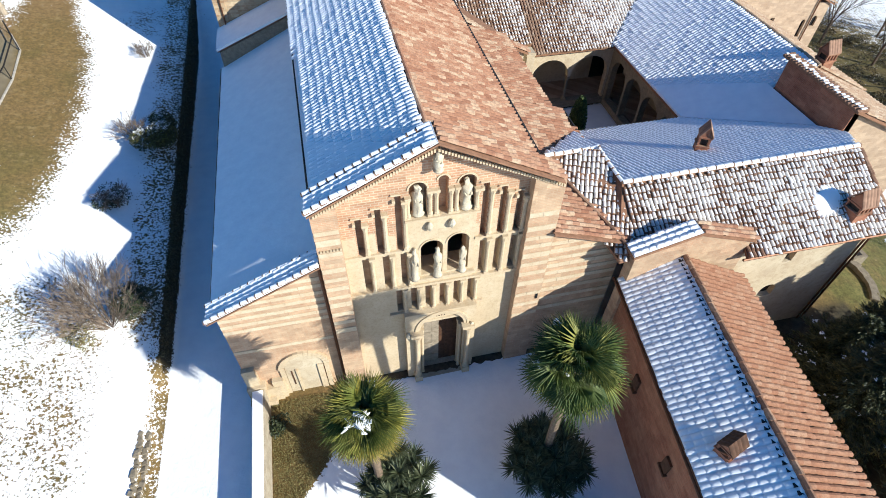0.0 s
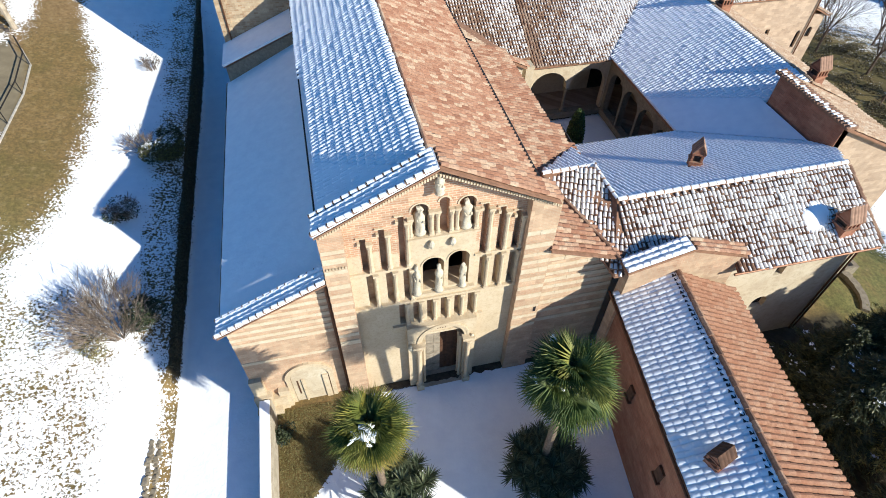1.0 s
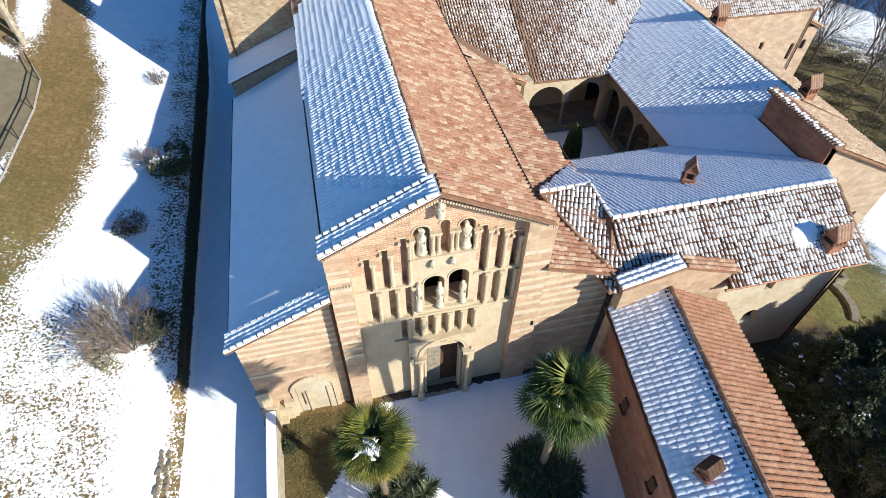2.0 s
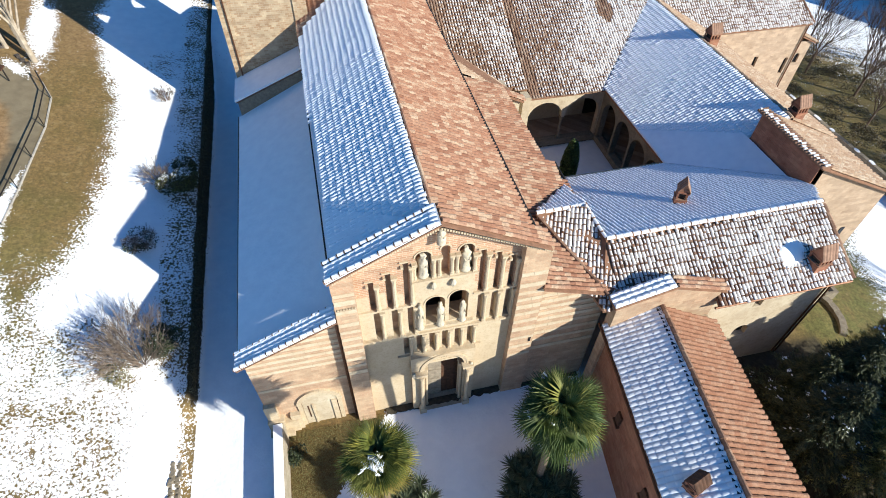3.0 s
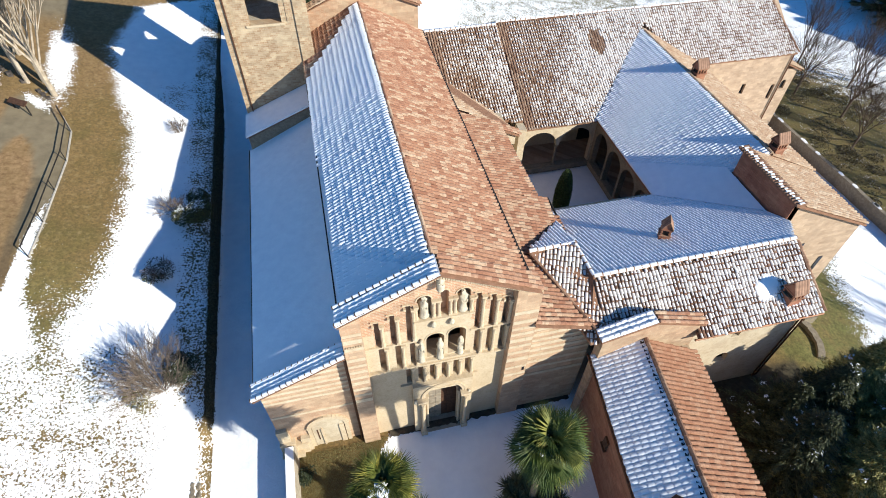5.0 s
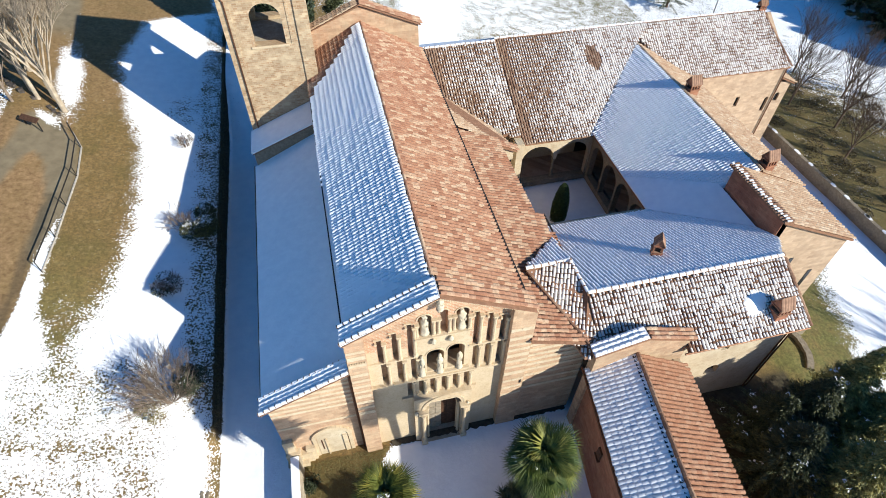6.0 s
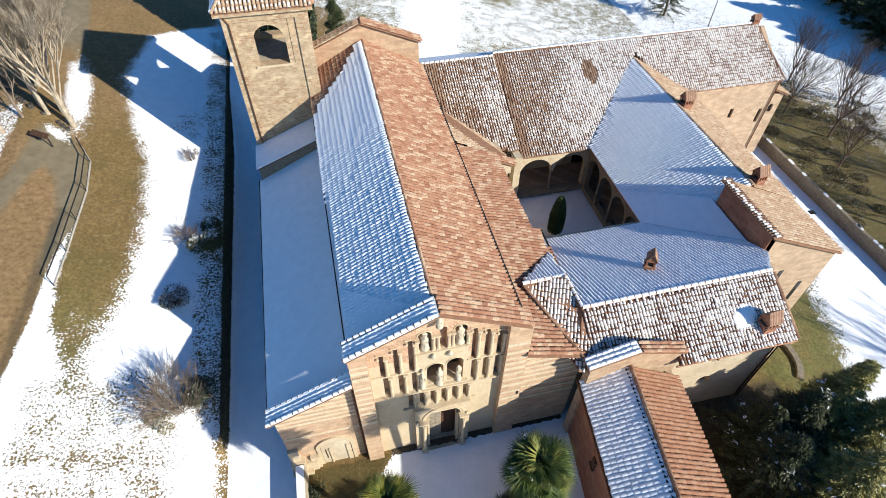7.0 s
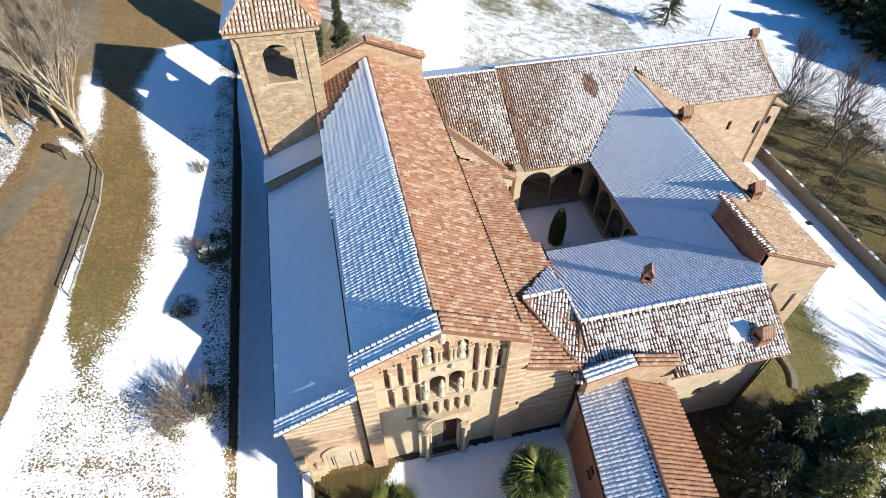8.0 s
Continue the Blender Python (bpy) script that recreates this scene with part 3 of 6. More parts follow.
def snow_cover(x, y):
    """How much snow lies at a place: 1 is whole, 0 none."""
    c = 1.45
    if x < -12.3:
        right = between(BAND_RIGHT, y)
        if y > 2:
            left = between(BAND_LEFT, y)
            if y < 28:
                band = min(smooth(right + 2.8, right - 1.3, x), smooth(left - 0.7, left + 0.7, x)) * (0.66 * smooth(2, 7, y) + 0.34 * smooth(8, 14, y))
            else:
                band = smooth(right + 2.4, right - 1.2, x)
            c = 1.45 - 1.7 * band
        if y < 9:
            c = min(c, 1.45 - 0.83 * smooth(-13.2, -15.5, x) * smooth(-25.5, -21.5, x) * smooth(9, 6, y))
        c -= 0.75 * smooth(2.6, 0.8, math.hypot(x + 15.4, 0.7 * (y - 29.6)))
        line = between(SNOW_LINE, y)
        if y < 28:
            c = min(c, 1.45 - 1.9 * smooth(line + 0.2, line - 0.5, x) * smooth(2, 4, y + 0.5 * (x + 24)))
        foot = between(SLOPE_FOOT, y)
        if 16 < y < 34:
            c = max(c, -0.5 + 1.02 * smooth(foot + 0.1, foot - 0.5, x) * smooth(34, 30, y))
        c = max(c, 1.3 - 1.0 * math.hypot((x + 24.5 + 0.8 * (y - 27.8)) * 1.9, (y - 27.8) * 0.9))
        c = max(c, 1.3 - 0.75 * math.hypot((x + 23.8 + 0.12 * (y - 33)) * 1.3, (y - 33.0) * 0.26))
        if x > -16.0 and y > 1:
            c = min(c, 1.45 - 0.92 * smooth(-15.4, -13.7, x) * smooth(1, 4, y))
        if x > -13.3 and 2.2 < y < 46:
            c = min(c, -0.6 + 1.25 * smooth(-12.42, -12.72, x))
        if y <= 3.2 and x > -13.9:
            c = min(c, 0.34 + 1.2 * smooth(-6.5, -8.5, y) + 1.1 * smooth(-12.8, -13.3, x - 0.05 * min(y, 0)) + 0.8 * smooth(2.2, 3.2, y))
    elif x < -8.6:
        c = 1.45 if y < 30 else 1.0
    else:
        if -8.1 < x < -2.4 and -6.0 < y < 0.6:
            c = 1.45 - 2.0 * smooth(0.7, -0.5, x + 5.0 - 0.8 * (y + 2.6))
        if x > 12.6 and y < 3:
            c = -0.5 + 1.7 * smooth(25.5, 31.5, x - 0.55 * y)
        if 19 < x < 31 and -3 < y < 7:
            c = min(c, -0.5 + 1.7 * smooth(25.5, 31.5, x - 0.55 * y))
        if x > 26 and 3 <= y < 24:
            c = max(-0.3 + 1.5 * smooth(25.0, 31.0, x - 0.55 * y), 1.3 * smooth(12, 15, y))
        if x > 40.6:
            c = -0.05 + 0.6 * smooth(49, 60, x + 0.25 * (y - 20)) + 0.45 * smooth(58, 68, x + 0.25 * (y - 20))
            c = max(c, 0.72 * smooth(33, 39, y))
        elif y > 34:
            c = 0.58 - 0.15 * smooth(-0.2, 0.35, noise.noise(Vector((x * 0.06, y * 0.06, 2.3)))) + 0.5 * smooth(4.5, 1.5, abs(x - 9 - 0.25 * (y - 45)))
            for px, py, w in ((6.3, 57.5, 3.0), (21.1, 61.0, 3.4), (29.3, 63.5, 2.6), (-3.2, 45.5, 3.6)):
                c -= 0.3 * smooth(1.4 * w, 0.5 * w, math.hypot(x - px, 0.8 * (y - py)))
            if x < -2:
                c = min(c, 0.45)
        elif 8 < x < 23 and 9.6 < y < 27 and not (10.8 < x < 17.0 and 9.9 < y < 19.3):
            c = -0.5
    return c


def spread(fine0, fine1, step, end):
    mid = list(np.arange(fine0, fine1 + step / 2, step))
    grow, out, a = step, [], fine1
    while a < end:
        grow *= 1.25
        a += grow
        out.append(a)
    low = [fine0 + fine1 - q for q in out]
    return low[::-1] + mid + out


gx, gy = spread(-34, 52, 0.3, 1600), spread(-12, 60, 0.3, 1600)
gx = sorted(gx + [-12.5, -12.42, -12.3])
ground_me = bpy.data.meshes.new("ground")
nx = len(gx)
ground_me.from_pydata([(x, y, height(x, y)) for y in gy for x in gx], [],
                      [(j * nx + i, j * nx + i + 1, (j + 1) * nx + i + 1, (j + 1) * nx + i) for j in range(len(gy) - 1) for i in range(nx - 1)])
ground_me.polygons.foreach_set("use_smooth", [True] * len(ground_me.polygons))


def island(x, y):
    """The brown lawn that the path goes round."""
    return smooth(-0.2, 0.2, x - between(ISLAND_LEFT, y)) * smooth(0.2, -0.2, x - between(ISLAND_RIGHT, y)) * smooth(24.3, 23.9, y)


def gravel(x, y):
    if x > -21.5:
        return 0.0
    yard = smooth(-0.2, 0.2, x - between(GRAVEL_LEFT, y)) * smooth(0.2, -0.2, x - between(GRAVEL_RIGHT, y)) * smooth(29, 28, y) * smooth(13, 16, y)
    return max(yard * (1 - island(x, y)), far_path(x, y))


def far_path(x, y):
    return smooth(1.7, 1.2, abs(x - between([(29, -25.4), (34, -25.8), (44, -26.0), (60, -28)], y))) * smooth(38, 41, y)


def soil_shade(x, y):
    a = smooth(-0.75, -0.4, y) * (-3 < x < 7.5) * (y < 1)
    off = x - between(ISLAND_RIGHT, y)
    a = max(a, 0.55 * smooth(-0.1, 0.1, off) * smooth(0.75, 0.45, off) * (3 < y < 20))
    # Beside the wing and along the bank, the dark tone stands for shade.
    return max(a, 0.9 * smooth(12.2, 12.8, x) * (x < 22) * smooth(-0.6, -1.4, y), 0.9 * smooth(-12.65, -12.5, x) * (x < -12.25) * (2.4 < y < 46), 1.0 * (8 < x < 23) * (9.6 < y < 27), 0.15 * smooth(40.6, 42, x) * smooth(60, 52, x))


def litter(x, y):
    """Fallen leaves beyond the path and on the far lawn."""
    return max(smooth(-22.6, -23.2, x) * smooth(30, 27, y), 0.6 * smooth(27, 33, y) * smooth(-8, -12, x)) * 0.9


def lush(x, y):
    """Where the grass has stayed green."""
    return max(0.45 * smooth(-25, -23.5, x) * smooth(-16, -18, x) * smooth(17, 10, y) * smooth(0, 4, y),
               0.85 * smooth(20, 22, x) * smooth(33, 30, x) * smooth(9, 7, y), 0.5 * smooth(41, 42, x) * smooth(34, 30, y), 0.7 * smooth(33, 37, y) * smooth(-3, 0, x))


for attribute, rule in (("cover", snow_cover), ("gravel", gravel), ("soil_shade", soil_shade), ("litter", litter), ("lush", lush)):
    layer = ground_me.attributes.new(attribute, "FLOAT", "POINT")
    layer.data.foreach_set("value", [float(rule(x, y)) for y in gy for x in gx])
part("ground", ground_me, GROUND, None, "snow-covered ground with melted grassy patches", "structure")

rnd = random.Random(5)

# ---- church ----
church = thing("church", "romanesque brick and sandstone church with snowy tiled roofs", "church")

# Nave and aisle walls.
nave = Geo()
nave.prism([(-4.3, 0.9, -0.5), (-4.3, 24.6, -0.5), (-4.3, 24.6, 10.2), (-4.3, 0.9, 10.2)], (0.7, 0, 0))
nave.prism([(3.7, 0.9, -0.5), (3.7, 24.6, -0.5), (3.7, 24.6, 10.2), (3.7, 0.9, 10.2)], (-0.7, 0, 0))
nave.prism([(-4.3, 24.7, -0.5), (3.8, 24.7, -0.5), (3.8, 24.7, 12.1), (-0.35, 24.7, 13.75), (-4.3, 24.7, 12.1)], (0, 0.7, 0))
part("nave_wall", nave, BRICK, church)
aisle = Geo()
aisle.box(-8.6, -8.0, 0.8, 21.5, -0.6, 5.6)
part("aisle_wall", aisle, BRICK_PALE, church)
# The annex wall stands in shade, and its rubble colour is chosen dark for that.
annex_wall = Geo().prism([(-9.0, 19.0, 4), (-4.3, 19.0, 4), (-4.3, 19.0, 8.7), (-9.0, 19.0, 6.75)], (0, 0.4, 0))
annex_wall.box(-9.0, -8.45, 19.4, 21.5, 5.5, 6.75)
part("annex_wall", annex_wall, RUBBLE, church, "wall of the raised annex, coloured dark for its shade")
aisle = Geo()
aisle.box(7.2, 7.8, 0.6, 8.5, -0.5, 7.2)
aisle.box(6.7, 7.2, 8.5, 16.2, -0.5, 7.5)
part("aisle_wall", aisle, BRICK, church)

ROOF_L = roof(church, "nave_roof", [(-0.35, 0.1, 12.68), (-0.35, 24.75, 12.68), (-4.5, 24.75, 10.43), (-4.22, 0.1, 10.58)], "lumpy", "nave roof slope under snow", pitch=0.22, course=0.36, relief=1.25, ribbed=True, bare_if=lambda x, y, z: y + 0.8 * noise.noise(Vector((x * 2, y * 2, 1))) > 19.2 + 1.35 * (x + 4.4))
blanket(ROOF_L, [(-0.42, 0.12, 12.64), (-4.2, 0.12, 10.59), (-4.24, 3.75, 10.57)])
ROOF_R = roof(church, "nave_roof", [(-0.35, 0.1, 12.62), (-0.35, 24.75, 12.62), (3.95, 24.75, 10.2), (3.95, 0.1, 10.2)], "bare", "bare terracotta nave roof slope", single=290, single_if=lambda x, y, z: y < 6)
part("eave_snow", Geo().prism([(-4.22, 0.12, 10.64), (-4.44, 19.2, 10.52), (-3.9, 19.2, 10.81), (-3.68, 0.12, 10.93)], (-0.014, 0, 0.028)), SNOW, ROOF_L, "snow along the eave", "stuff")
# Ragged dark blocks draw the shadow line along the snowy side of the ridge.
seam = Geo()
for i in range(110):
    y = 0.45 + 0.21 * i
    seam.box(-0.52 - rnd.uniform(0.0, 0.07), -0.42, y, y + rnd.uniform(0.13, 0.21), 12.6, 12.7)
part("ridge_gaps", seam, IRON, ROOF_R, "ragged dark strip standing for shadow beside the ridge", "stuff")
ridge(ROOF_R, (-0.33, 0.4, 12.66), (-0.33, 24.7, 12.66), r=0.1)
roof(church, "aisle_roof", [(-4.2, 0.3, 7.98), (-4.3, 19.05, 7.95), (-9.13, 19.05, 5.6), (-8.78, 0.3, 5.76)], "smooth", "aisle roof under smooth snow")
roof(church, "annex_roof", [(-4.3, 18.95, 8.8), (-4.3, 21.42, 8.95), (-9.12, 21.42, 6.95), (-9.12, 18.95, 6.82)], "smooth", "small raised roof under snow", thick=0.05)
roof(church, "aisle_roof", [(3.7, 0.5, 8.62), (3.7, 8.5, 8.85), (8.0, 8.5, 7.38), (8.0, 0.5, 7.15)], "bare", "bare terracotta aisle roof")
roof(church, "aisle_roof", [(3.7, 8.5, 8.8), (3.7, 16.2, 8.8), (7.45, 16.2, 7.6), (7.45, 8.5, 7.6)], "bare", "bare terracotta aisle roof")

for p, q, r in (((-4.38, 0.3, 10.53), (-4.62, 21.4, 10.4), 0.035), ((4.1, 0.5, 10.22), (4.1, 24.6, 10.22), 0.085), ((-8.87, 0.4, 5.72), (-9.26, 19.3, 5.55), 0.055), ((8.2, 0.6, 7.34), (8.2, 8.5, 7.34), 0.06)):
    part("gutter", Geo().tube(p, q, r, r, 6), IRON, church, "dark metal gutter")
# Gable copings.
cop = roof(church, "gable_coping", [(-0.33, -0.72, 13.3), (-0.33, 0.34, 13.3), (-4.45, 0.34, 11.18), (-4.45, -0.72, 11.18)], "lumpy", "snowy tiled gable coping", thick=0.06, course=0.33, pitch=0.22)
roof(church, "gable_coping", [(-0.33, -0.72, 13.3), (-0.33, 0.4, 13.3), (3.98, 0.4, 11.07), (3.98, -0.72, 11.07)], "bare", "bare tiled gable coping", thick=0.06, course=0.33)
roof(church, "aisle_coping", [(-4.42, -0.5, 8.58), (-4.42, 0.42, 8.58), (-8.75, 0.42, 6.47), (-8.75, -0.5, 6.47)], "lumpy", "snowy tiled aisle coping", thick=0.06, course=0.33, pitch=0.22)
roof(church, "aisle_coping", [(4.1, -0.65, 8.45), (4.1, 0.7, 8.45), (7.75, 0.7, 7.1), (7.75, -0.65, 7.1)], "bare", "bare tiled aisle coping", thick=0.06, course=0.33)
roof(church, "gable_coping", [(-0.35, 24.5, 13.95), (-0.35, 25.6, 13.95), (-4.4, 25.6, 12.2), (-4.4, 24.5, 12.2)], "bare", "bare tiled rear coping", tiles=TILE_TAN, thick=0.06, course=0.36)
roof(church, "gable_coping", [(-0.35, 24.5, 13.95), (-0.35, 25.6, 13.95), (3.95, 25.6, 12.15), (3.95, 24.5, 12.15)], "bare", "bare tiled rear coping", thick=0.06, course=0.36)

for p, q, r in (((-0.5, -0.6, 13.28), (-4.47, -0.6, 11.24), 0.115), ((-0.5, 0.25, 13.28), (-4.47, 0.25, 11.24), 0.1), ((-4.45, -0.4, 8.62), (-8.77, -0.4, 6.52), 0.11), ((-4.45, 0.34, 8.62), (-8.77, 0.34, 6.52), 0.095)):
    ridge(cop, p, q, TILE_BROWN, True, r, 0.32)

# West front: masonry in layers, loggias and portal.
front = Geo()
front.wall(-4.4, 4.2, -0.5, 6.5, 0.35, 0.9, [(-1.0, 0.7, -0.3, 3.6, True)])
front.wall(-4.4, 4.2, 6.5, 8.9, 0.35, 0.9, [(-0.82, 0.0, 6.75, 8.6, True), (0.18, 1.0, 6.75, 8.75, True)])
front.prism([(-4.2, 0.35, 8.9), (4.0, 0.35, 8.9), (4.0, 0.35, 10.1), (-0.33, 0.35, 12.5), (-4.2, 0.35, 10.4)], (0, 0.55, 0))
front_wall = part("front_wall", front, BRICK, church, "brick gable front", weld=True)


def gable_z(x):
    return 13.1 - 0.5 * abs(x + 0.33)


TOP_NICHES = [(-2.92, 8.35, 10.12), (-2.24, 8.35, 10.46), (-1.54, 8.35, 10.92), (1.5, 8.45, 10.95), (2.15, 8.45, 10.68), (2.78, 8.45, 10.37)]
NW = 0.11
face = Geo()
for x0, x1 in ((-3.55, -1.25), (1.2, 3.05)):
    at = x0
    for c, za, zb in (q for q in TOP_NICHES if x0 < q[0] < x1):
        a, b = c - NW, c + NW
        face.prism([(at, 0, 8.3), (a, 0, 8.3), (a, 0, gable_z(a)), (at, 0, gable_z(at))], (0, 0.35, 0))
        arch = [(c - NW * math.cos(math.pi * i / 8), zb - NW + NW * math.sin(math.pi * i / 8)) for i in range(9)]
        for (xp, zp), (xq, zq) in zip(arch, arch[1:]):
            face.prism([(xp, 0, zp), (xq, 0, zq), (xq, 0, gable_z(xq)), (xp, 0, gable_z(xp))], (0, 0.35, 0))
        at = b
    face.prism([(at, 0, 8.3), (x1, 0, 8.3), (x1, 0, gable_z(x1)), (at, 0, gable_z(at))], (0, 0.35, 0))
# Central niches with statues above the twin window.
MID = [(-0.86, 9.85, 11.35, 0.3), (0.0, 9.85, 11.5, 0.17), (0.82, 9.85, 11.4, 0.3)]
at = -1.25
for c, za, zb, r in MID:
    face.prism([(at, 0, 9.8), (c - r, 0, 9.8), (c - r, 0, gable_z(c - r)), (at, 0, gable_z(at))], (0, 0.35, 0))
    arc = [(c - r * math.cos(math.pi * i / 10), zb - r + r * math.sin(math.pi * i / 10)) for i in range(11)]
    for (xp, zp), (xq, zq) in zip(arc, arc[1:]):
        face.prism([(xp, 0, zp), (xq, 0, zq), (xq, 0, gable_z(xq)), (xp, 0, gable_z(xp))], (0, 0.35, 0))
    at = c + r
face.prism([(at, 0, 9.8), (1.2, 0, 9.8), (1.2, 0, gable_z(1.2)), (at, 0, gable_z(at))], (0, 0.35, 0))
part("gable_face", face, BRICK_GABLE, front_wall, "brick gable with blind arcade", weld=True)
for x0, x1 in ((-3.55, -3.07), (-2.77, -2.39), (-2.09, -1.69), (1.65, 2.0), (2.3, 2.63), (2.93, 3.05), (-1.39, -1.25), (1.2, 1.35)):
    part("stone_panel", Geo().box(x0, x1, -0.02, 0.0, 8.32, 9.3 + rnd.uniform(-0.3, 0.5)), STONE, front_wall)

stone = Geo()
# Twin window, middle loggia, lower loggia.
stone.wall(-1.25, 1.2, 6.55, 9.8, -0.06, 0.35, [(-0.82, 0.0, 6.75, 8.6, True), (0.18, 1.0, 6.75, 8.75, True)])
mid_l = [(-2.96, -2.7), (-2.22, -1.96), (-1.56, -1.32)]
mid_r = [(1.44, 1.68), (2.04, 2.28), (2.66, 2.92)]
stone.wall(-3.55, -1.25, 6.1, 8.3, 0.0, 0.35, [(a, b, 6.25, 8.05, False) for a, b in mid_l])
stone.wall(1.2, 3.05, 6.1, 8.3, 0.0, 0.35, [(a, b, 6.3, 8.1, False) for a, b in mid_r])
low = [(-1.82 + 0.58 * i, -1.57 + 0.58 * i) for i in range(6)]
stone.wall(-2.15, 1.75, 4.4, 6.1, 0.0, 0.35, [(a, b, 4.6, 5.95, False) for a, b in low])
stone.wall(-3.55, -2.15, 3.9, 6.1, 0.0, 0.35)
stone.wall(1.75, 3.05, 3.9, 6.1, 0.0, 0.35)
stone.wall(-2.15, 1.75, 3.9, 4.4, 0.0, 0.35)
stone.wall(-3.55, 3.05, -0.5, 3.9, 0.0, 0.35, [(-0.98, 0.92, -0.3, 3.85, False)])
stone.box(-1.25, 1.2, -0.06, 0.35, 6.1, 6.55)
part("loggia_face", stone, STONE, front_wall, "pale sandstone loggia face", weld=True)
for x0, x1, y0, z0, z1 in ((-3.55, -1.25, -0.1, 8.16, 8.32), (1.2, 3.1, -0.1, 8.26, 8.42), (-3.55, 3.1, -0.14, 6.06, 6.24), (-2.15, 1.75, -0.12, 4.36, 4.54), (-1.35, 1.3, -0.2, 9.7, 9.84), (-1.3, 1.25, -0.22, 6.5, 6.66)):
    part("string_course", Geo().prism([(x0, y0, z1), (x0, y0, z0 + 0.06), (x0, y0 + 0.06, z0), (x0, 0.03, z0), (x0, 0.03, z1)], (x1 - x0, 0, 0)), STONE, front_wall)


def colonnette(x, z0, z1, y=-0.03, r=0.075):
    g = Geo()
    h = z1 - z0
    g.box(x - 0.1, x + 0.1, y - 0.1, y + 0.1, z0, z0 + 0.08)
    g.lathe((x, y, z0 + 0.08), [(r * 1.4, 0), (r * 1.4, 0.05), (r, 0.09), (r * 0.94, h - 0.42), (r * 1.1, h - 0.4), (r * 1.7, h - 0.18)], 8)
    g.box(x - 0.11, x + 0.11, y - 0.12, y + 0.12, z1 - 0.1, z1)
    part("colonnette", g, STONE, front_wall)


for x, za, zb in TOP_NICHES:
    colonnette(x + 0.205, za, zb - 0.2, -0.06, 0.085)
for x in (-0.46, -0.24, 0.26, 0.46, 1.18, -1.22):
    colonnette(x, 9.84, 11.0 if abs(x) < 1 else 10.8, r=0.075)
for x, za, zb in TOP_NICHES:
    part("niche_cap", Geo().box(x - 0.2, x - 0.1, -0.12, 0.0, zb - 0.28, zb - 0.14).box(x - 0.23, x + 0.1, -0.07, 0.0, zb + 0.015, zb + 0.07), STONE, front_wall)
for a, b in mid_l:
    colonnette(b + 0.09, 6.24, 8.14)
for a, b in mid_r:
    colonnette(b + 0.09, 6.24, 8.24)
for a, b in low:
    colonnette(b + 0.09, 4.54, 6.05)
for c, z, r0, r1, y in [(c, zb - r, r + 0.01, r + 0.07, 0.0) for c, za, zb, r in MID] + [(-0.41, 8.19, 0.42, 0.48, -0.06), (0.59, 8.34, 0.42, 0.48, -0.06)]:
    part("niche_hood", Geo().arch_ring(c, z, r0, r1, y - 0.03, y, 11, gap=0.0), STONE, front_wall, weld=True)

# Buttresses, striped with stone.
butt = Geo().prism([(-4.4, -0.4, -0.6), (-3.55, -0.4, -0.6), (-3.55, -0.4, gable_z(-3.55)), (-4.4, -0.4, gable_z(-4.4))], (0, 0.8, 0))
part("buttress", butt, BRICK_STRIPE, church)
butt = Geo().prism([(3.05, -0.4, -0.6), (4.2, -0.4, -0.6), (4.2, -0.4, gable_z(4.2)), (3.05, -0.4, gable_z(3.05))], (0, 0.8, 0))
part("buttress", butt, BRICK_STRIPE, church)
side_l = Geo()
side_l.prism([(-8.6, 0.12, -0.7), (-4.4, 0.12, -0.7), (-4.4, 0.12, 8.3), (-8.6, 0.12, 6.34)], (0, 0.3, 0))
part("aisle_front", side_l, BRICK_STRIPE, church, "brick aisle front with stone bands")
side_r = Geo()
side_r.prism([(4.2, -0.15, -0.5), (7.6, -0.15, -0.5), (7.6, -0.15, 7.05), (4.2, -0.15, 8.35)], (0, 0.8, 0))
part("aisle_front", side_r, BRICK_STRIPE, church, "brick aisle front with stone bands")


def band(x0, x1, y, z, h, parent=church):
    at = x0
    while at < x1 - 0.05:
        to = min(x1, at + rnd.uniform(0.45, 1.1))
        if x1 - to < 0.2:
            to = x1
        part("stone_band", Geo().box(at, to - 0.012, y - 0.02 - 0.012 * rnd.random(), y + 0.05, z - 0.012 * rnd.random(), z + h + 0.012 * rnd.random()), STONE_BAND, parent)
        at = to


for z in (7.25, 6.85, 6.45, 6.05, 5.65, 5.25, 4.85, 3.4):
    x0 = max(-8.6, -4.4 - (8.3 - z - 0.15) / 0.467)
    band(x0, -4.4, 0.12, z, 0.17)
for z in (10.0, 9.5, 8.95, 8.1, 7.6, 7.1, 6.6, 6.1, 5.55, 5.0, 4.4):
    band(-4.38, -3.56, -0.4, z, rnd.uniform(0.16, 0.28))
for z in (9.3, 8.6, 8.1, 7.65, 7.1, 6.6, 6.05, 5.4, 4.7, 4.0, 3.3):
    band(3.06, 4.18, -0.4, z, rnd.uniform(0.16, 0.3))
for z in (7.3, 6.85, 6.4, 5.95, 5.5, 5.0, 4.4, 3.8, 3.1):
    x1 = min(7.6, 4.2 + (8.35 - z - 0.2) / 0.382)
    band(4.21, x1, -0.15, z, rnd.uniform(0.15, 0.26))
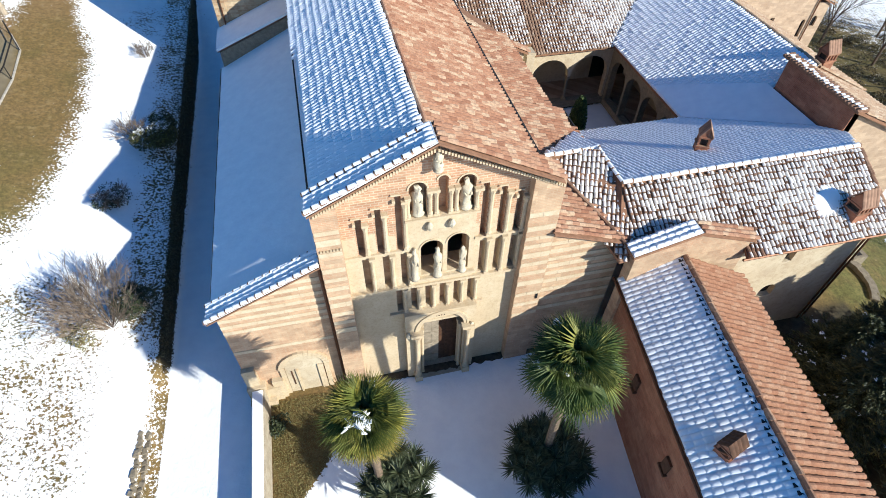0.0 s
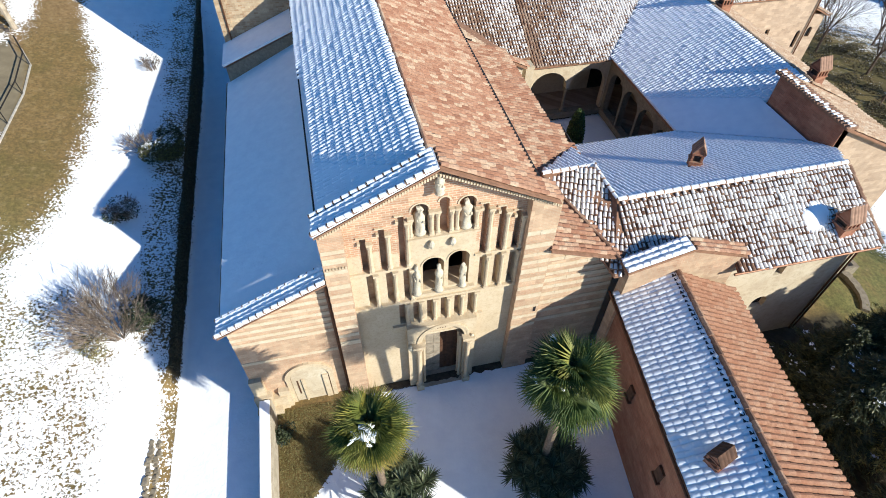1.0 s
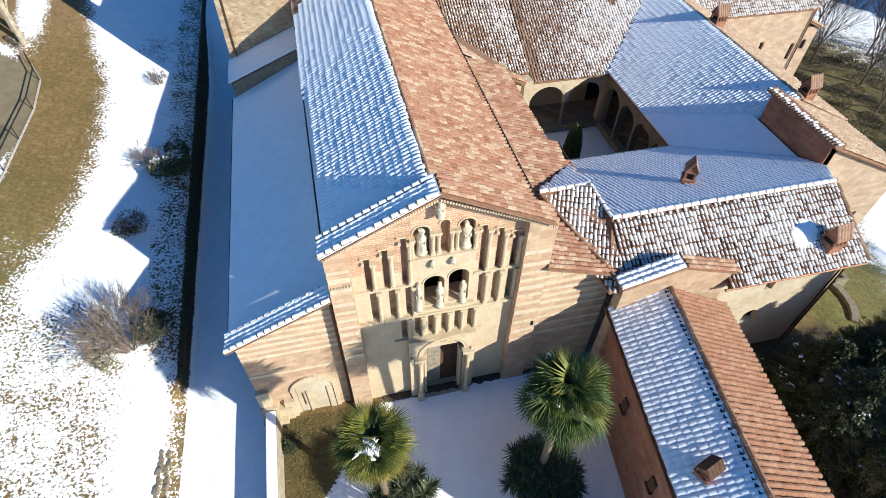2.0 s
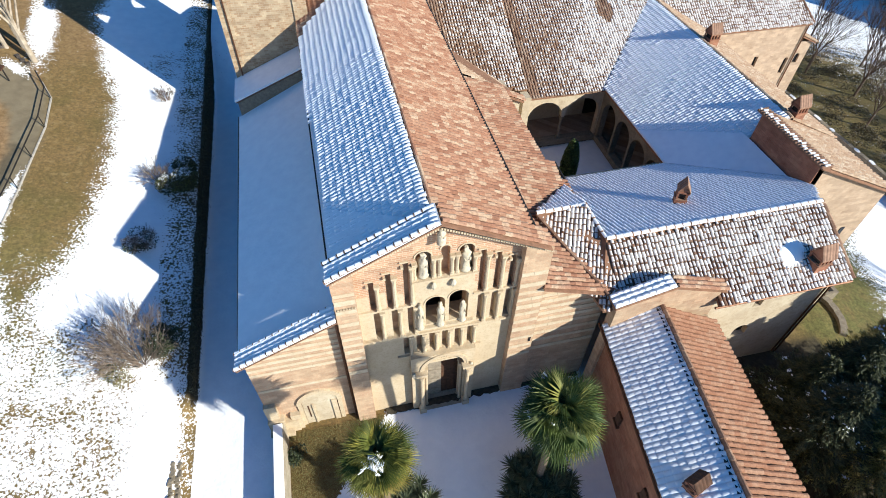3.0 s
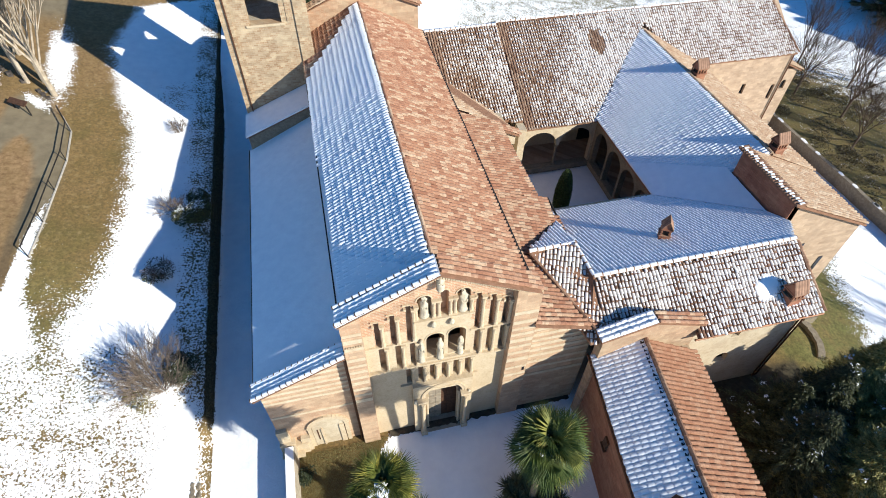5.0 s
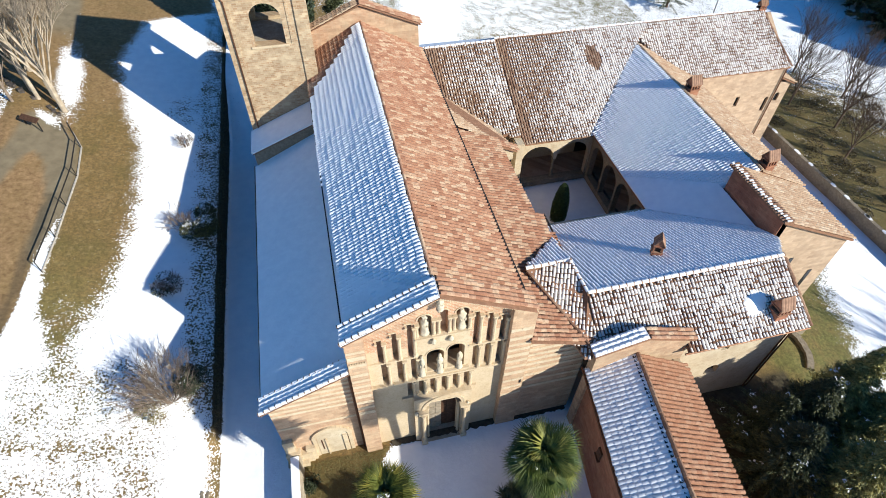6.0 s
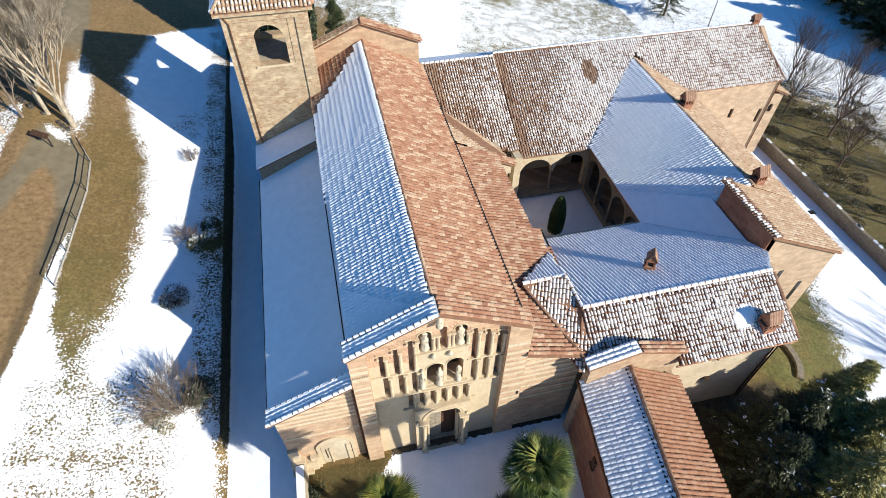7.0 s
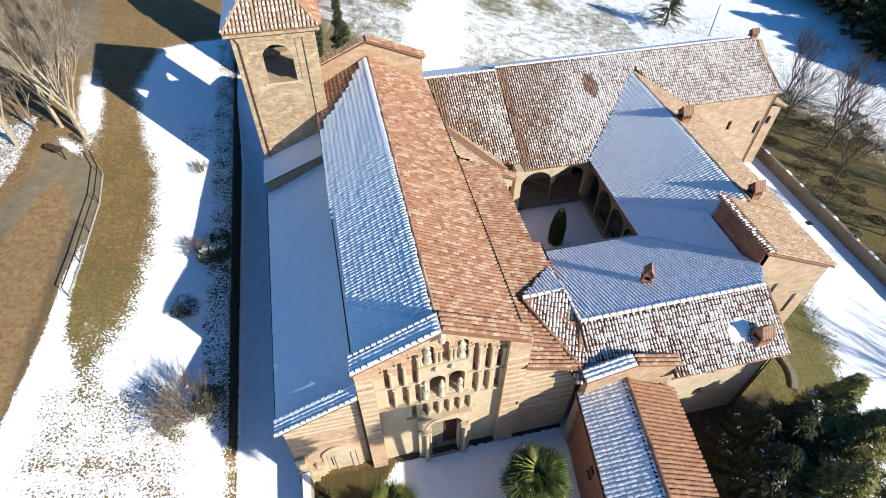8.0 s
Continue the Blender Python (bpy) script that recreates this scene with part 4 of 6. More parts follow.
# Toothed friezes under the copings.
teeth = Geo()
for i in range(7):
    teeth.box(-4.3 + 0.11 * i, -4.24 + 0.11 * i, -0.45, -0.38, 9.2, 9.3)
n = 44
for i in range(n):
    for x0, x1, z0, z1, y in ((-0.4, -4.35, 12.93, 10.92, -0.4), (-0.26, 4.2, 12.93, 10.72, -0.4)):
        x, z = x0 + (x1 - x0) * i / n, z0 + (z1 - z0) * i / n
        teeth.box(x - 0.03, x + 0.03, y - 0.08, y + 0.4, z - 0.12, z)
for i in range(36):
    x, z = -4.5 - 4.05 * i / 36, 8.25 - 1.9 * i / 36
    teeth.box(x - 0.03, x + 0.03, 0.02, 0.15, z - 0.13, z)
part("toothed_frieze", teeth, STONE, church, "row of small stone teeth", "stuff")
frieze = Geo().prism([(-4.4, -0.36, 10.75), (-0.33, -0.36, 12.8), (-0.33, -0.36, 13.15), (-4.4, -0.36, 11.05)], (0, 0.5, 0))
frieze.prism([(4.2, -0.36, 10.55), (-0.33, -0.36, 12.8), (-0.33, -0.36, 13.15), (4.2, -0.36, 10.85)], (0, 0.5, 0))
part("gable_frieze", frieze, BRICK_GABLE, church)

# Portal.
PC, SPRING = -0.03, 3.4
part("portal_block", Geo().wall(-1.6, 1.45, -0.5, 4.58, -0.35, -0.003, [(-0.98, 0.92, -0.3, 4.35, True)]), STONE, front_wall, "stone porch standing proud of the wall", weld=True)
portal = Geo()
portal.arch_ring(PC, SPRING, 0.96, 1.08, -0.375, -0.3, 17, gap=0.006).arch_ring(PC, SPRING, 1.09, 1.18, -0.4, -0.3, 19, gap=0.006)
for s in (-1, 1):
    portal.box(PC + s * 1.12 - 0.27, PC + s * 1.12 + 0.27, -0.62, -0.3, SPRING - 0.15, SPRING + 0.02)
    column = Geo().box(PC + s * 1.12 - 0.17, PC + s * 1.12 + 0.17, -0.68, -0.34, -0.35, 0.1)
    column.lathe((PC + s * 1.12, -0.51, 0.1), [(0.16, 0), (0.16, 0.08), (0.11, 0.16), (0.1, 2.75), (0.12, 2.8), (0.19, 3.1), (0.19, 3.15)], 12)
    part("portal_column", column, STONE, front_wall, "round stone column on a square base")
    for d, y in ((0.85, -0.2), (0.83, 0.02)):
        part("jamb_shaft", Geo().lathe((PC + s * d, y, -0.3), [(0.11, 0), (0.07, 0.15), (0.07, 3.2), (0.11, 3.55)], 10), STONE, front_wall)
part("door_step", Geo().box(-0.97, 0.91, -0.55, 0.9, -0.52, -0.27), STONE_GREY, front_wall)
part("portal", portal, STONE, front_wall, "stone portal with round hood")
tym = Geo().box(-0.97, 0.91, -0.17, 0.0, 3.86, 4.34).box(-0.97, 0.91, -0.2, 0.12, 3.72, 3.86)
part("tympanum", tym, STONE, front_wall, "carved stone tympanum")
# Left planks pale as sunlit; the jamb's shadow is coloured into the right ones.
for i in range(6):
    wood, back = (DOOR_WOOD, 0.0) if i < 3 else (WOOD, 0.05)
    part("door_plank", Geo().box(-0.97 + i * 0.315, -0.665 + i * 0.315, 0.26 + back + 0.012 * (i % 2), 0.34 + back, -0.3, 3.8), wood, front_wall)
for z in (0.25, 1.25, 2.1, 2.95):
    part("door_rail", Geo().box(-0.96, -0.04, 0.23, 0.265, z, z + 0.12), DOOR_WOOD, front_wall)
for x in (-0.42, -0.26, -0.15, -0.04, 0.08):
    part("inscription_bar", Geo().box(x, x + 0.05, -0.185, -0.165, 4.0, 4.12), WOOD, front_wall)
# Damp bare strip along the foot of the front.
edge = [(-3.0 + 0.11 * i, -0.36 + 0.1 * noise.noise(Vector((i * 0.37, 2, 1))) + 0.09 * noise.noise(Vector((i * 1.3, 5, 1)))) for i in range(96)]
strip = Geo()
for (xa, ya), (xb, yb) in zip(edge, edge[1:]):
    strip.prism([(xa, ya, -0.34), (xb, yb, -0.34), (xb, 0.02, -0.34), (xa, 0.02, -0.34)], (0, 0, 0.1))
part("foot_strip", strip, DAMP, church, "damp bare strip along the wall foot")
for x in (-1.5, 1.26, -0.5, 0.3):
    z, y = (3.1, -0.46) if abs(x) > 1 else (9.2, -0.15)
    part("carved_bracket", Geo().lathe((x, y, z), [(0.04, 0), (0.1, 0.1), (0.13, 0.2), (0.08, 0.34), (0.03, 0.4)], 8), MARBLE, front_wall, "small carved stone beast")

# Blind arch and corner pier on the left aisle front.
blind = Geo()
blind.arch_ring(-6.1, 1.75, 0.85, 1.08, 0.0, 0.14, 15)
blind.box(-7.15, -6.95, 0.02, 0.14, -0.6, 1.75).box(-5.25, -5.05, 0.02, 0.14, -0.6, 1.75)
blind.box(-6.5, -6.42, 0.0, 0.14, -0.4, 1.6).box(-5.55, -5.3, 0.0, 0.14, -0.4, 1.7).box(-8.3, -4.5, -0.1, 0.14, -0.7, -0.3)
part("arch_infill", Geo().box(-6.93, -5.27, 0.07, 0.13, -0.3, 1.75).prism([(-6.1 - 0.83 * math.cos(math.pi * i / 12), 0.07, 1.75 + 0.83 * math.sin(math.pi * i / 12)) for i in range(13)], (0, 0.06, 0)), PLASTER, church, "smooth plaster filling of the arch")
for x in (-6.72, -5.42, -5.3):
    part("arch_slit", Geo().box(x, x + 0.06, 0.05, 0.1, 0.35, 1.5), WOOD, church)
part("blind_arch", blind, STONE, church, "blocked stone arch in the brick wall")
pier = Geo().box(-8.68, -7.9, -0.25, 0.14, -0.7, 1.1).box(-8.74, -7.6, -0.45, 0.14, -0.7, 0.1).box(-8.64, -8.1, -0.1, 0.14, 1.1, 2.3).box(-7.9, -7.3, -0.2, 0.14, -0.7, 0.75).box(-7.6, -7.12, -0.12, 0.14, -0.7, 1.15)
part("corner_pier", pier, STONE, church, "stepped stone corner pier")
part("downpipe", Geo().tube((-4.5, 0.02, 8.1), (-4.5, 0.02, -0.4), 0.075, 0.075, 8), COPPER, church, "dark copper downpipe")
part("slot_window", Geo().box(3.98, 4.08, -0.43, -0.38, 4.35, 4.75), DARK_GLASS, church)


def statue(x, y, z, h, w, turn=0.0, label="weathered pale stone statue in the church front"):
    g = Geo(pose(x, y, z, 0, 0, turn))
    g.lathe((0, 0, 0), [(w * 0.95, 0), (w, 0.06 * h), (w * 0.72, 0.1 * h), (w * 0.85, 0.3 * h), (w * 0.7, 0.5 * h), (w * 0.85, 0.66 * h), (w * 0.8, 0.76 * h), (w * 0.35, 0.82 * h), (w * 0.45, 0.9 * h), (w * 0.3, h)], 14)
    g.tube((w * 0.7, -0.02, 0.72 * h), (w * 0.5, -w * 0.72, 0.5 * h), w * 0.24, w * 0.18)
    g.tube((-w * 0.7, -0.02, 0.72 * h), (-w * 0.3, -w * 0.72, 0.55 * h), w * 0.24, w * 0.18)
    for i, v in enumerate(g.v):
        q = Vector(v) * 7.0 + Vector((x, z, 0))
        g.v[i] = tuple(Vector(v) + 0.09 * w / 0.2 * noise.noise_vector(q) * min(1.0, 4 * v[2] / h))
    me = g.mesh("statue", True)
    me.materials.append(MARBLE)
    return tagged(new("statue", me), label, "statue", "statues on the church front")


statue(-0.86, 0.12, 9.85, 1.25, 0.24)
statue(0.82, 0.12, 9.85, 1.3, 0.25)
statue(-1.07, -0.14, 6.66, 1.7, 0.17)
statue(-0.2, -0.12, 6.66, 1.55, 0.19)
statue(0.77, -0.08, 6.66, 1.42, 0.17)
statue(-0.25, -0.28, 11.95, 0.75, 0.17)

# ---- bell tower ----
tower = thing("bell_tower", "square pale brick bell tower with a tiled pyramid roof", "tower")
X0, X1, Y0, Y1, ZT = -8.95, -3.85, 21.5, 26.5, 16.7
g = Geo()
op = [(-7.4, -5.45, 13.2, 15.85, True)]
g.wall(X0, X1, 3.0, ZT, Y0, Y0 + 0.7, op).wall(X0, X1, 3.0, ZT, Y1 - 0.7, Y1, op)
part("tower_wall", g, BRICK_PALE, tower)
for x in (X0, X1 - 0.7):
    g = Geo(Matrix.Translation((x + 0.7, 0, 0)) @ Matrix.Rotation(radians(90), 4, "Z"))
    g.wall(Y0 + 0.7, Y1 - 0.7, 3.0, ZT, 0.0, 0.7, [(23.05, 24.95, 13.2, 15.85, True)])
    part("tower_wall", g, BRICK_PALE, tower)
part("belfry_floor", Geo().box(X0 + 0.7, X1 - 0.7, Y0 + 0.7, Y1 - 0.7, 12.7, 12.95), STONE_GREY, tower)
les = Geo()
for x0, x1 in ((X0 - 0.06, X0 + 0.6), (X1 - 0.75, X1 + 0.06)):
    les.box(x0, x1, Y0 - 0.1, Y0, 4, ZT)
les.box(X0 + 0.6, X1 - 0.75, Y0 - 0.097, Y0, ZT - 0.5, ZT).box(-5.1, -4.95, Y0 - 0.04, Y0, 13.2, 16.2)
part("corner_strip", les, BRICK_PALE, tower, "raised brick corner strips")
part("sill", Geo().box(-7.6, -5.25, Y0 - 0.08, Y0 - 0.003, 13.06, 13.2), STONE, tower)
EV, AP = 0.42, ((X0 + X1) / 2, (Y0 + Y1) / 2, 20.1)
cor = [(X0 - EV, Y0 - EV, ZT), (X1 + EV, Y0 - EV, ZT), (X1 + EV, Y1 + EV, ZT), (X0 - EV, Y1 + EV, ZT)]
part("eaves", Geo().prism(cor, (0, 0, 0.18)), BRICK_PALE, tower)
cor = [(x, y, z + 0.32) for x, y, z in cor]
for i, (mode, mt) in enumerate((("speckle", TILE_TAN), ("bare", TILE), ("lumpy", TILE), ("lumpy", TILE))):
    sl = roof(tower, "tower_roof", [AP, cor[i], cor[(i + 1) % 4]], mode, "slope of the pyramid roof", tiles=mt, melt=-0.05 if mode == "speckle" else 1.0)
    ridge(sl, cor[i], AP, mt)
pipe = Geo().tube((X0 - 0.1, Y0 - 0.14, 17.0), (X0 + 0.35, Y0 - 0.16, 16.2), 0.05).tube((X0 + 0.35, Y0 - 0.16, 16.2), (X0 + 0.35, Y0 - 0.16, 7.1), 0.05)
part("downpipe", pipe, COPPER, tower, "dark copper downpipe")

# ---- cloister ranges ----
south = thing("cloister_range", "south convent range with snow-flecked tiled roofs", "building")
w = Geo().wall(7.9, 19.15, -0.8, 4.2, -1.3, -0.8, [(14.95, 15.75, 2.45, 3.3, True)]).wall(7.9, 19.15, 4.2, 6.2, -1.3, -0.8, [(15.02, 15.5, 4.95, 5.65, False)])
w.prism([(18.72, -0.8, -1), (18.72, 9.0, -1), (18.72, 9.0, 4.8), (18.72, 1.65, 8.1), (18.72, -0.8, 6.5)], (0.43, 0, 0))
part("wall", w, PLASTER, south, "cream plaster wall", weld=True)
for x0, x1, z0, z1 in ((15.02, 15.5, 4.95, 5.65), (14.95, 15.75, 2.45, 3.3)):
    part("window", Geo().box(x0, x1, -1.05, -1.0, z0, z1), DARK_GLASS, south)
sf = roof(south, "roof", [(7.87, 1.6, 8.3), (19.25, 1.7, 8.3), (19.42, -1.65, 6.4), (12.4, -1.7, 6.37), (12.4, -0.85, 6.86), (7.6, -0.85, 6.85)], "speckle", "front slope flecked with snow", tiles=TILE_BROWN, pitch=0.19, course=0.285)
ridge(sf, (7.87, 1.62, 8.36), (19.25, 1.72, 8.36), TILE_BROWN, True)
ridge(sf, (19.3, 1.6, 8.3), (19.46, -1.65, 6.44), TILE_BROWN)
roof(south, "roof", [(5.25, 3.7, 8.5), (7.75, 3.75, 8.5), (7.87, 1.6, 8.3), (7.6, -1.1, 6.75), (6.9, -1.1, 6.8)], "speckle", "hipped slope flecked with snow", tiles=TILE_BROWN, pitch=0.19, course=0.285)
ridge(sf, (5.25, 3.65, 8.52), (7.25, -0.8, 7.3), TILE_BROWN, r=0.09)
sb = roof(south, "roof", [(7.87, 1.6, 8.3), (19.25, 1.7, 8.3), (20.65, 3.4, 7.52), (20.65, 5.0, 6.82), (16.45, 9.75, 4.72), (10.6, 9.75, 4.7), (7.95, 9.75, 4.7)], "lumpy", "rear slope under lumpy snow", relief=1.25, ribbed=True, pitch=0.22, course=0.34)
tri = roof(south, "roof", [(5.25, 3.72, 8.48), (7.75, 3.77, 8.48), (8.0, 6.4, 7.35)], "lumpy", "small rear slope under snow", relief=1.5, ribbed=True, pitch=0.2, course=0.3)
ridge(tri, (5.25, 3.7, 8.54), (7.75, 3.75, 8.54), TILE_BROWN, True)
ridge(sf, (7.76, 3.75, 8.5), (7.88, 1.6, 8.36), TILE_BROWN, True, 0.09)
ridge(sb, (18.5, 7.5, 5.84), (20.1, 5.65, 6.64), TILE_BROWN, True, 0.07, 0.22)
chimney(sb, 13.25, 4.1, 7.25, 0.54, 0.52, 0.95, turn=62, material=BRICK_RED, cap_material=TILE_OLD, rise=0.5)
chimney(sf, 17.78, -0.85, 6.95, 0.72, 0.7, 0.66, turn=4, material=BRICK_RED, cap_material=TILE_OLD, rise=0.6)
drift, ring = Geo(), 20
rows = [(0.02, 0.17), (0.3, 0.16), (0.6, 0.12), (0.85, 0.06), (1.0, -0.03)]
spots = []
for q, up in rows:
    for i in range(ring):
        a = math.tau * i / ring
        rad = q * (0.72 + 0.12 * math.sin(2 * a + 0.6) + 0.06 * math.sin(5 * a))
        x, y = 16.72 + rad * math.cos(a), -0.22 + 0.95 * rad * math.sin(a)
        spots.append((x, y, 8.3 - 0.573 * (1.65 - y) + 0.06 + up))
drift.add(spots, [(j * ring + i, j * ring + (i + 1) % ring, (j + 1) * ring + (i + 1) % ring, (j + 1) * ring + i) for j in range(len(rows) - 1) for i in range(ring)] + [tuple(range(ring))])
part("snow_drift", drift, SNOW, sf, "smooth drift of snow beside the chimney", "stuff", smooth=True)
gut = Geo().tube((12.2, -1.74, 6.28), (19.45, -1.74, 6.3), 0.06)
for x in (18.75, 19.0):
    gut.tube((x, -1.7, 6.25), (x, -1.38, 5.8), 0.045).tube((x, -1.38, 5.8), (x, -1.38, -0.3), 0.045)
part("gutter", gut, COPPER, south, "dark copper gutter and downpipe")

east = thing("cloister_range", "east convent range with a blue-shaded snowy roof", "building")
ew = roof(east, "roof", [(16.45, 9.75, 4.74), (16.45, 18.65, 4.74), (22.9, 26.0, 7.95), (23.0, 8.7, 7.95), (20.65, 8.7, 6.84), (20.65, 5.0, 6.84)], "lumpy", "west slope under lumpy snow", pitch=0.22, course=0.36, relief=1.4, ribbed=True)
blanket(ew, [(16.5, 9.75, 4.765), (16.5, 13.2, 4.765), (20.6, 9.1, 6.815), (20.6, 5.05, 6.815)], deep=0.215)
ee = roof(east, "roof", [(23.0, 8.6, 7.9), (22.9, 26.3, 7.9), (25.2, 24.0, 6.9), (27.0, 23.2, 6.0), (27.1, 8.6, 5.95)], "bare", "bare tan east slope", tiles=TILE_TAN)
ridge(ee, (23.0, 8.7, 7.98), (22.9, 26.2, 7.98), TILE_TAN)
w = Geo()
w.box(26.4, 26.8, 8.6, 23.3, -4.2, 5.95)
w.box(21, 26.6, 22.8, 23.2, 3.0, 6.0)
part("wall", w, PLASTER_PINK, east, weld=True)
chimney(ee, 23.72, 18.5, 7.7, 0.78, 0.72, 0.76, turn=4, material=BRICK_RED, cap_material=TILE_OLD, rise=0.55)
chimney(ee, 23.72, 9.2, 7.7, 0.7, 0.66, 0.76, turn=4, material=BRICK_RED, cap_material=TILE_OLD, rise=0.55)

block = thing("convent_block", "higher pink plastered block with a single tan roof slope", "building")
roof(block, "roof", [(20.55, 3.5, 8.78), (20.55, 8.75, 8.78), (26.85, 8.75, 5.97), (26.85, 3.5, 5.95)], "bare", "bare tan single slope", tiles=TILE_TAN)
w = Geo()
w.prism([(20.7, 3.75, -1), (26.7, 3.75, -4.2), (26.7, 3.75, 5.85), (20.7, 3.75, 8.5)], (0, 0.4, 0))
part("wall", w, PLASTER_PINK, block, "pink plaster wall", weld=True)
w = Geo().prism([(20.65, 3.75, 4), (20.65, 8.6, 4), (20.65, 8.6, 8.6), (20.65, 3.75, 8.6)], (0.4, 0, 0))
w.prism([(20.7, 8.3, 4), (26.7, 8.3, 4), (26.7, 8.3, 5.85), (20.7, 8.3, 8.5)], (0, 0.3, 0))
part("wall", w, BRICK_RED, block, "red brick wall with shade darkened into its colour", weld=True)
for x, z0, z1 in ((23.2, 3.9, 4.9), (25.5, 1.2, 3.2)):
    part("slit_window", Geo().box(x - 0.14, x + 0.14, 3.72, 3.8, z0, z1), DARK_GLASS, block)
part("coping", Geo().box(20.4, 20.95, 3.4, 8.85, 8.72, 8.82), DECK, block)
tile_v, tile_f = barrel(0.08, 0.095, 0.62, 0.03)
coping_tile = array_mesh("coping_tile", tile_v[None] @ np.array([[0, 1, 0], [1, 0, 0], [0, 0, 1.0]]), tile_f, TILE_BROWN)
g = Geo()
for y0 in np.arange(3.5, 8.8, 0.21):
    part("coping_tile", coping_tile, TILE_BROWN, block).location = (20.36, y0, 8.82)
    a = rnd.uniform(0.02, 0.2)
    g.box(20.4 + a, 20.4 + a + rnd.uniform(0.12, 0.3), y0 - 0.05, y0 + 0.05, 8.89, 8.945)
part("coping_snow", g, SNOW, block, "snow on the coping tiles", "stuff")

north = thing("cloister_range", "north convent range with snow-flecked brown roof", "building")
nr = roof(north, "roof", [(10.75, 18.75, 4.62), (16.5, 18.65, 4.7), (22.95, 26.05, 8.0), (24.6, 27.85, 8.8), (10.7, 27.75, 8.72)], "speckle", "south slope flecked with snow", tiles=TILE_WORN, pitch=0.205, course=0.3, melt=lambda x, y, z: 0.2 + 1.15 * smooth(11.5, 18, x - 0.35 * (y - 22)), bare_if=lambda x, y, z: x < 11.5 or (x - 18.6) ** 2 / 0.35 + (y - 25.4) ** 2 / 1.3 < 1)
nl = roof(north, "roof", [(4.3, 23.4, 7.05), (5.4, 22.35, 6.57), (8.5, 19.5, 5.3), (10.6, 19.2, 5.15), (10.6, 27.3, 8.8), (4.3, 27.3, 8.8)], "speckle", "older slope flecked with snow", tiles=TILE_WORN, pitch=0.205, course=0.3, melt=lambda x, y, z: 0.15 + 0.6 * smooth(5.5, 10.5, x), bare_if=lambda x, y, z: x < 5.7)
ridge(nr, (10.7, 27.8, 8.8), (35.9, 27.95, 8.86), TILE_BROWN, True)
ridge(nl, (4.3, 27.3, 8.82), (10.6, 27.3, 8.86), TILE_BROWN, True)
roof(north, "roof", [(4.3, 27.35, 8.7), (10.6, 27.35, 8.7), (10.6, 33, 6.1), (4.3, 33, 6.1)], "smooth", "north slope under snow")
roof(north, "roof", [(10.7, 27.85, 8.7), (35.9, 28.0, 8.75), (36.4, 33.2, 6.0), (10.7, 33, 6.0)], "smooth", "north slope under snow")
rb = roof(north, "roof", [(24.2, 27.5, 8.6), (24.6, 27.85, 8.78), (35.9, 27.95, 8.8), (37.0, 23.1, 5.72), (25.6, 23.1, 5.72), (23.4, 26.6, 7.95)], "speckle", "south slope flecked with snow", tiles=TILE_WORN, pitch=0.205, course=0.3)
ridge(rb, (35.9, 27.95, 8.85), (37.0, 23.1, 5.8), TILE_BROWN)
w = Geo().wall(25.0, 37.0, -4.5, 5.65, 23.4, 23.9, [(33.0, 33.4, 2.0, 3.0, False), (36.2, 36.6, 1.1, 2.6, True)])
part("wall", w, PLASTER_PINK, north, "sunlit plaster wall", weld=True)
w = Geo().prism([(36.6, 23.9, -4.5), (36.6, 32.5, -4.5), (36.6, 32.5, 6), (36.6, 28, 8.5), (36.6, 23.9, 5.9)], (0.4, 0, 0))
w.box(10, 36.6, 32.2, 32.6, -3, 6.0)
part("wall", w, PLASTER_PINK, north, weld=True)
for x, z0, z1 in ((33.2, 2.0, 3.0), (36.4, 1.1, 2.6)):
    part("window", Geo().box(x - 0.2, x + 0.2, 23.6, 23.65, z0, z1), DARK_GLASS, north)
annex = Geo().wall(37.0, 38.9, -4.5, 3.6, 24.0, 24.4, [(37.8, 38.3, 1.6, 2.5, True)])
annex.box(38.5, 38.9, 24.4, 28, -4.5, 3.6)
part("side_annex", annex, PLASTER_PINK, north, "small plastered side annex")
roof(north, "roof", [(36.9, 23.8, 4.5), (36.9, 28.2, 4.5), (39.2, 28.2, 3.5), (39.2, 23.8, 3.5)], "bare", "small bare side roof", tiles=TILE_TAN)
part("window", Geo().box(37.8, 38.3, 24.15, 24.2, 1.6, 2.5), DARK_GLASS, north)
part("downpipe", Geo().tube((36.9, 23.3, 5.6), (36.9, 23.3, -3.5), 0.06), COPPER, north)
chimney(rb, 35.8, 28.0, 8.7, 0.6, 0.5, 0.6, material=BRICK_RED, cap_material=TILE_BROWN, rise=0.3)

# Arcades round the cloister garth.
arc = Geo().wall(10.6, 17.3, 2.38, 4.5, 19.25, 19.7, [(10.95, 13.72, 2.38, 3.8, True), (13.94, 16.75, 2.38, 3.8, True)])
arc.box(10.6, 10.95, 19.25, 19.7, 0.4, 2.38).box(16.75, 17.3, 19.25, 19.7, 0.4, 2.38)
part("arcade", arc, PLASTER, north, "round-arched cloister arcade", weld=True)
# Parapets, east arcade and column get dark rubble to carry the cloister's shade.
part("parapet", Geo().box(10.6, 17.3, 19.15, 19.75, -0.1, 0.39), RUBBLE, north)
g = Geo().box(7, 17.3, 22.6, 22.9, -0.1, 6.0)
part("inner_wall", g, PLASTER, north)
arc = Geo(Matrix.Translation((17.35, 0, 0)) @ Matrix.Rotation(radians(90), 4, "Z"))
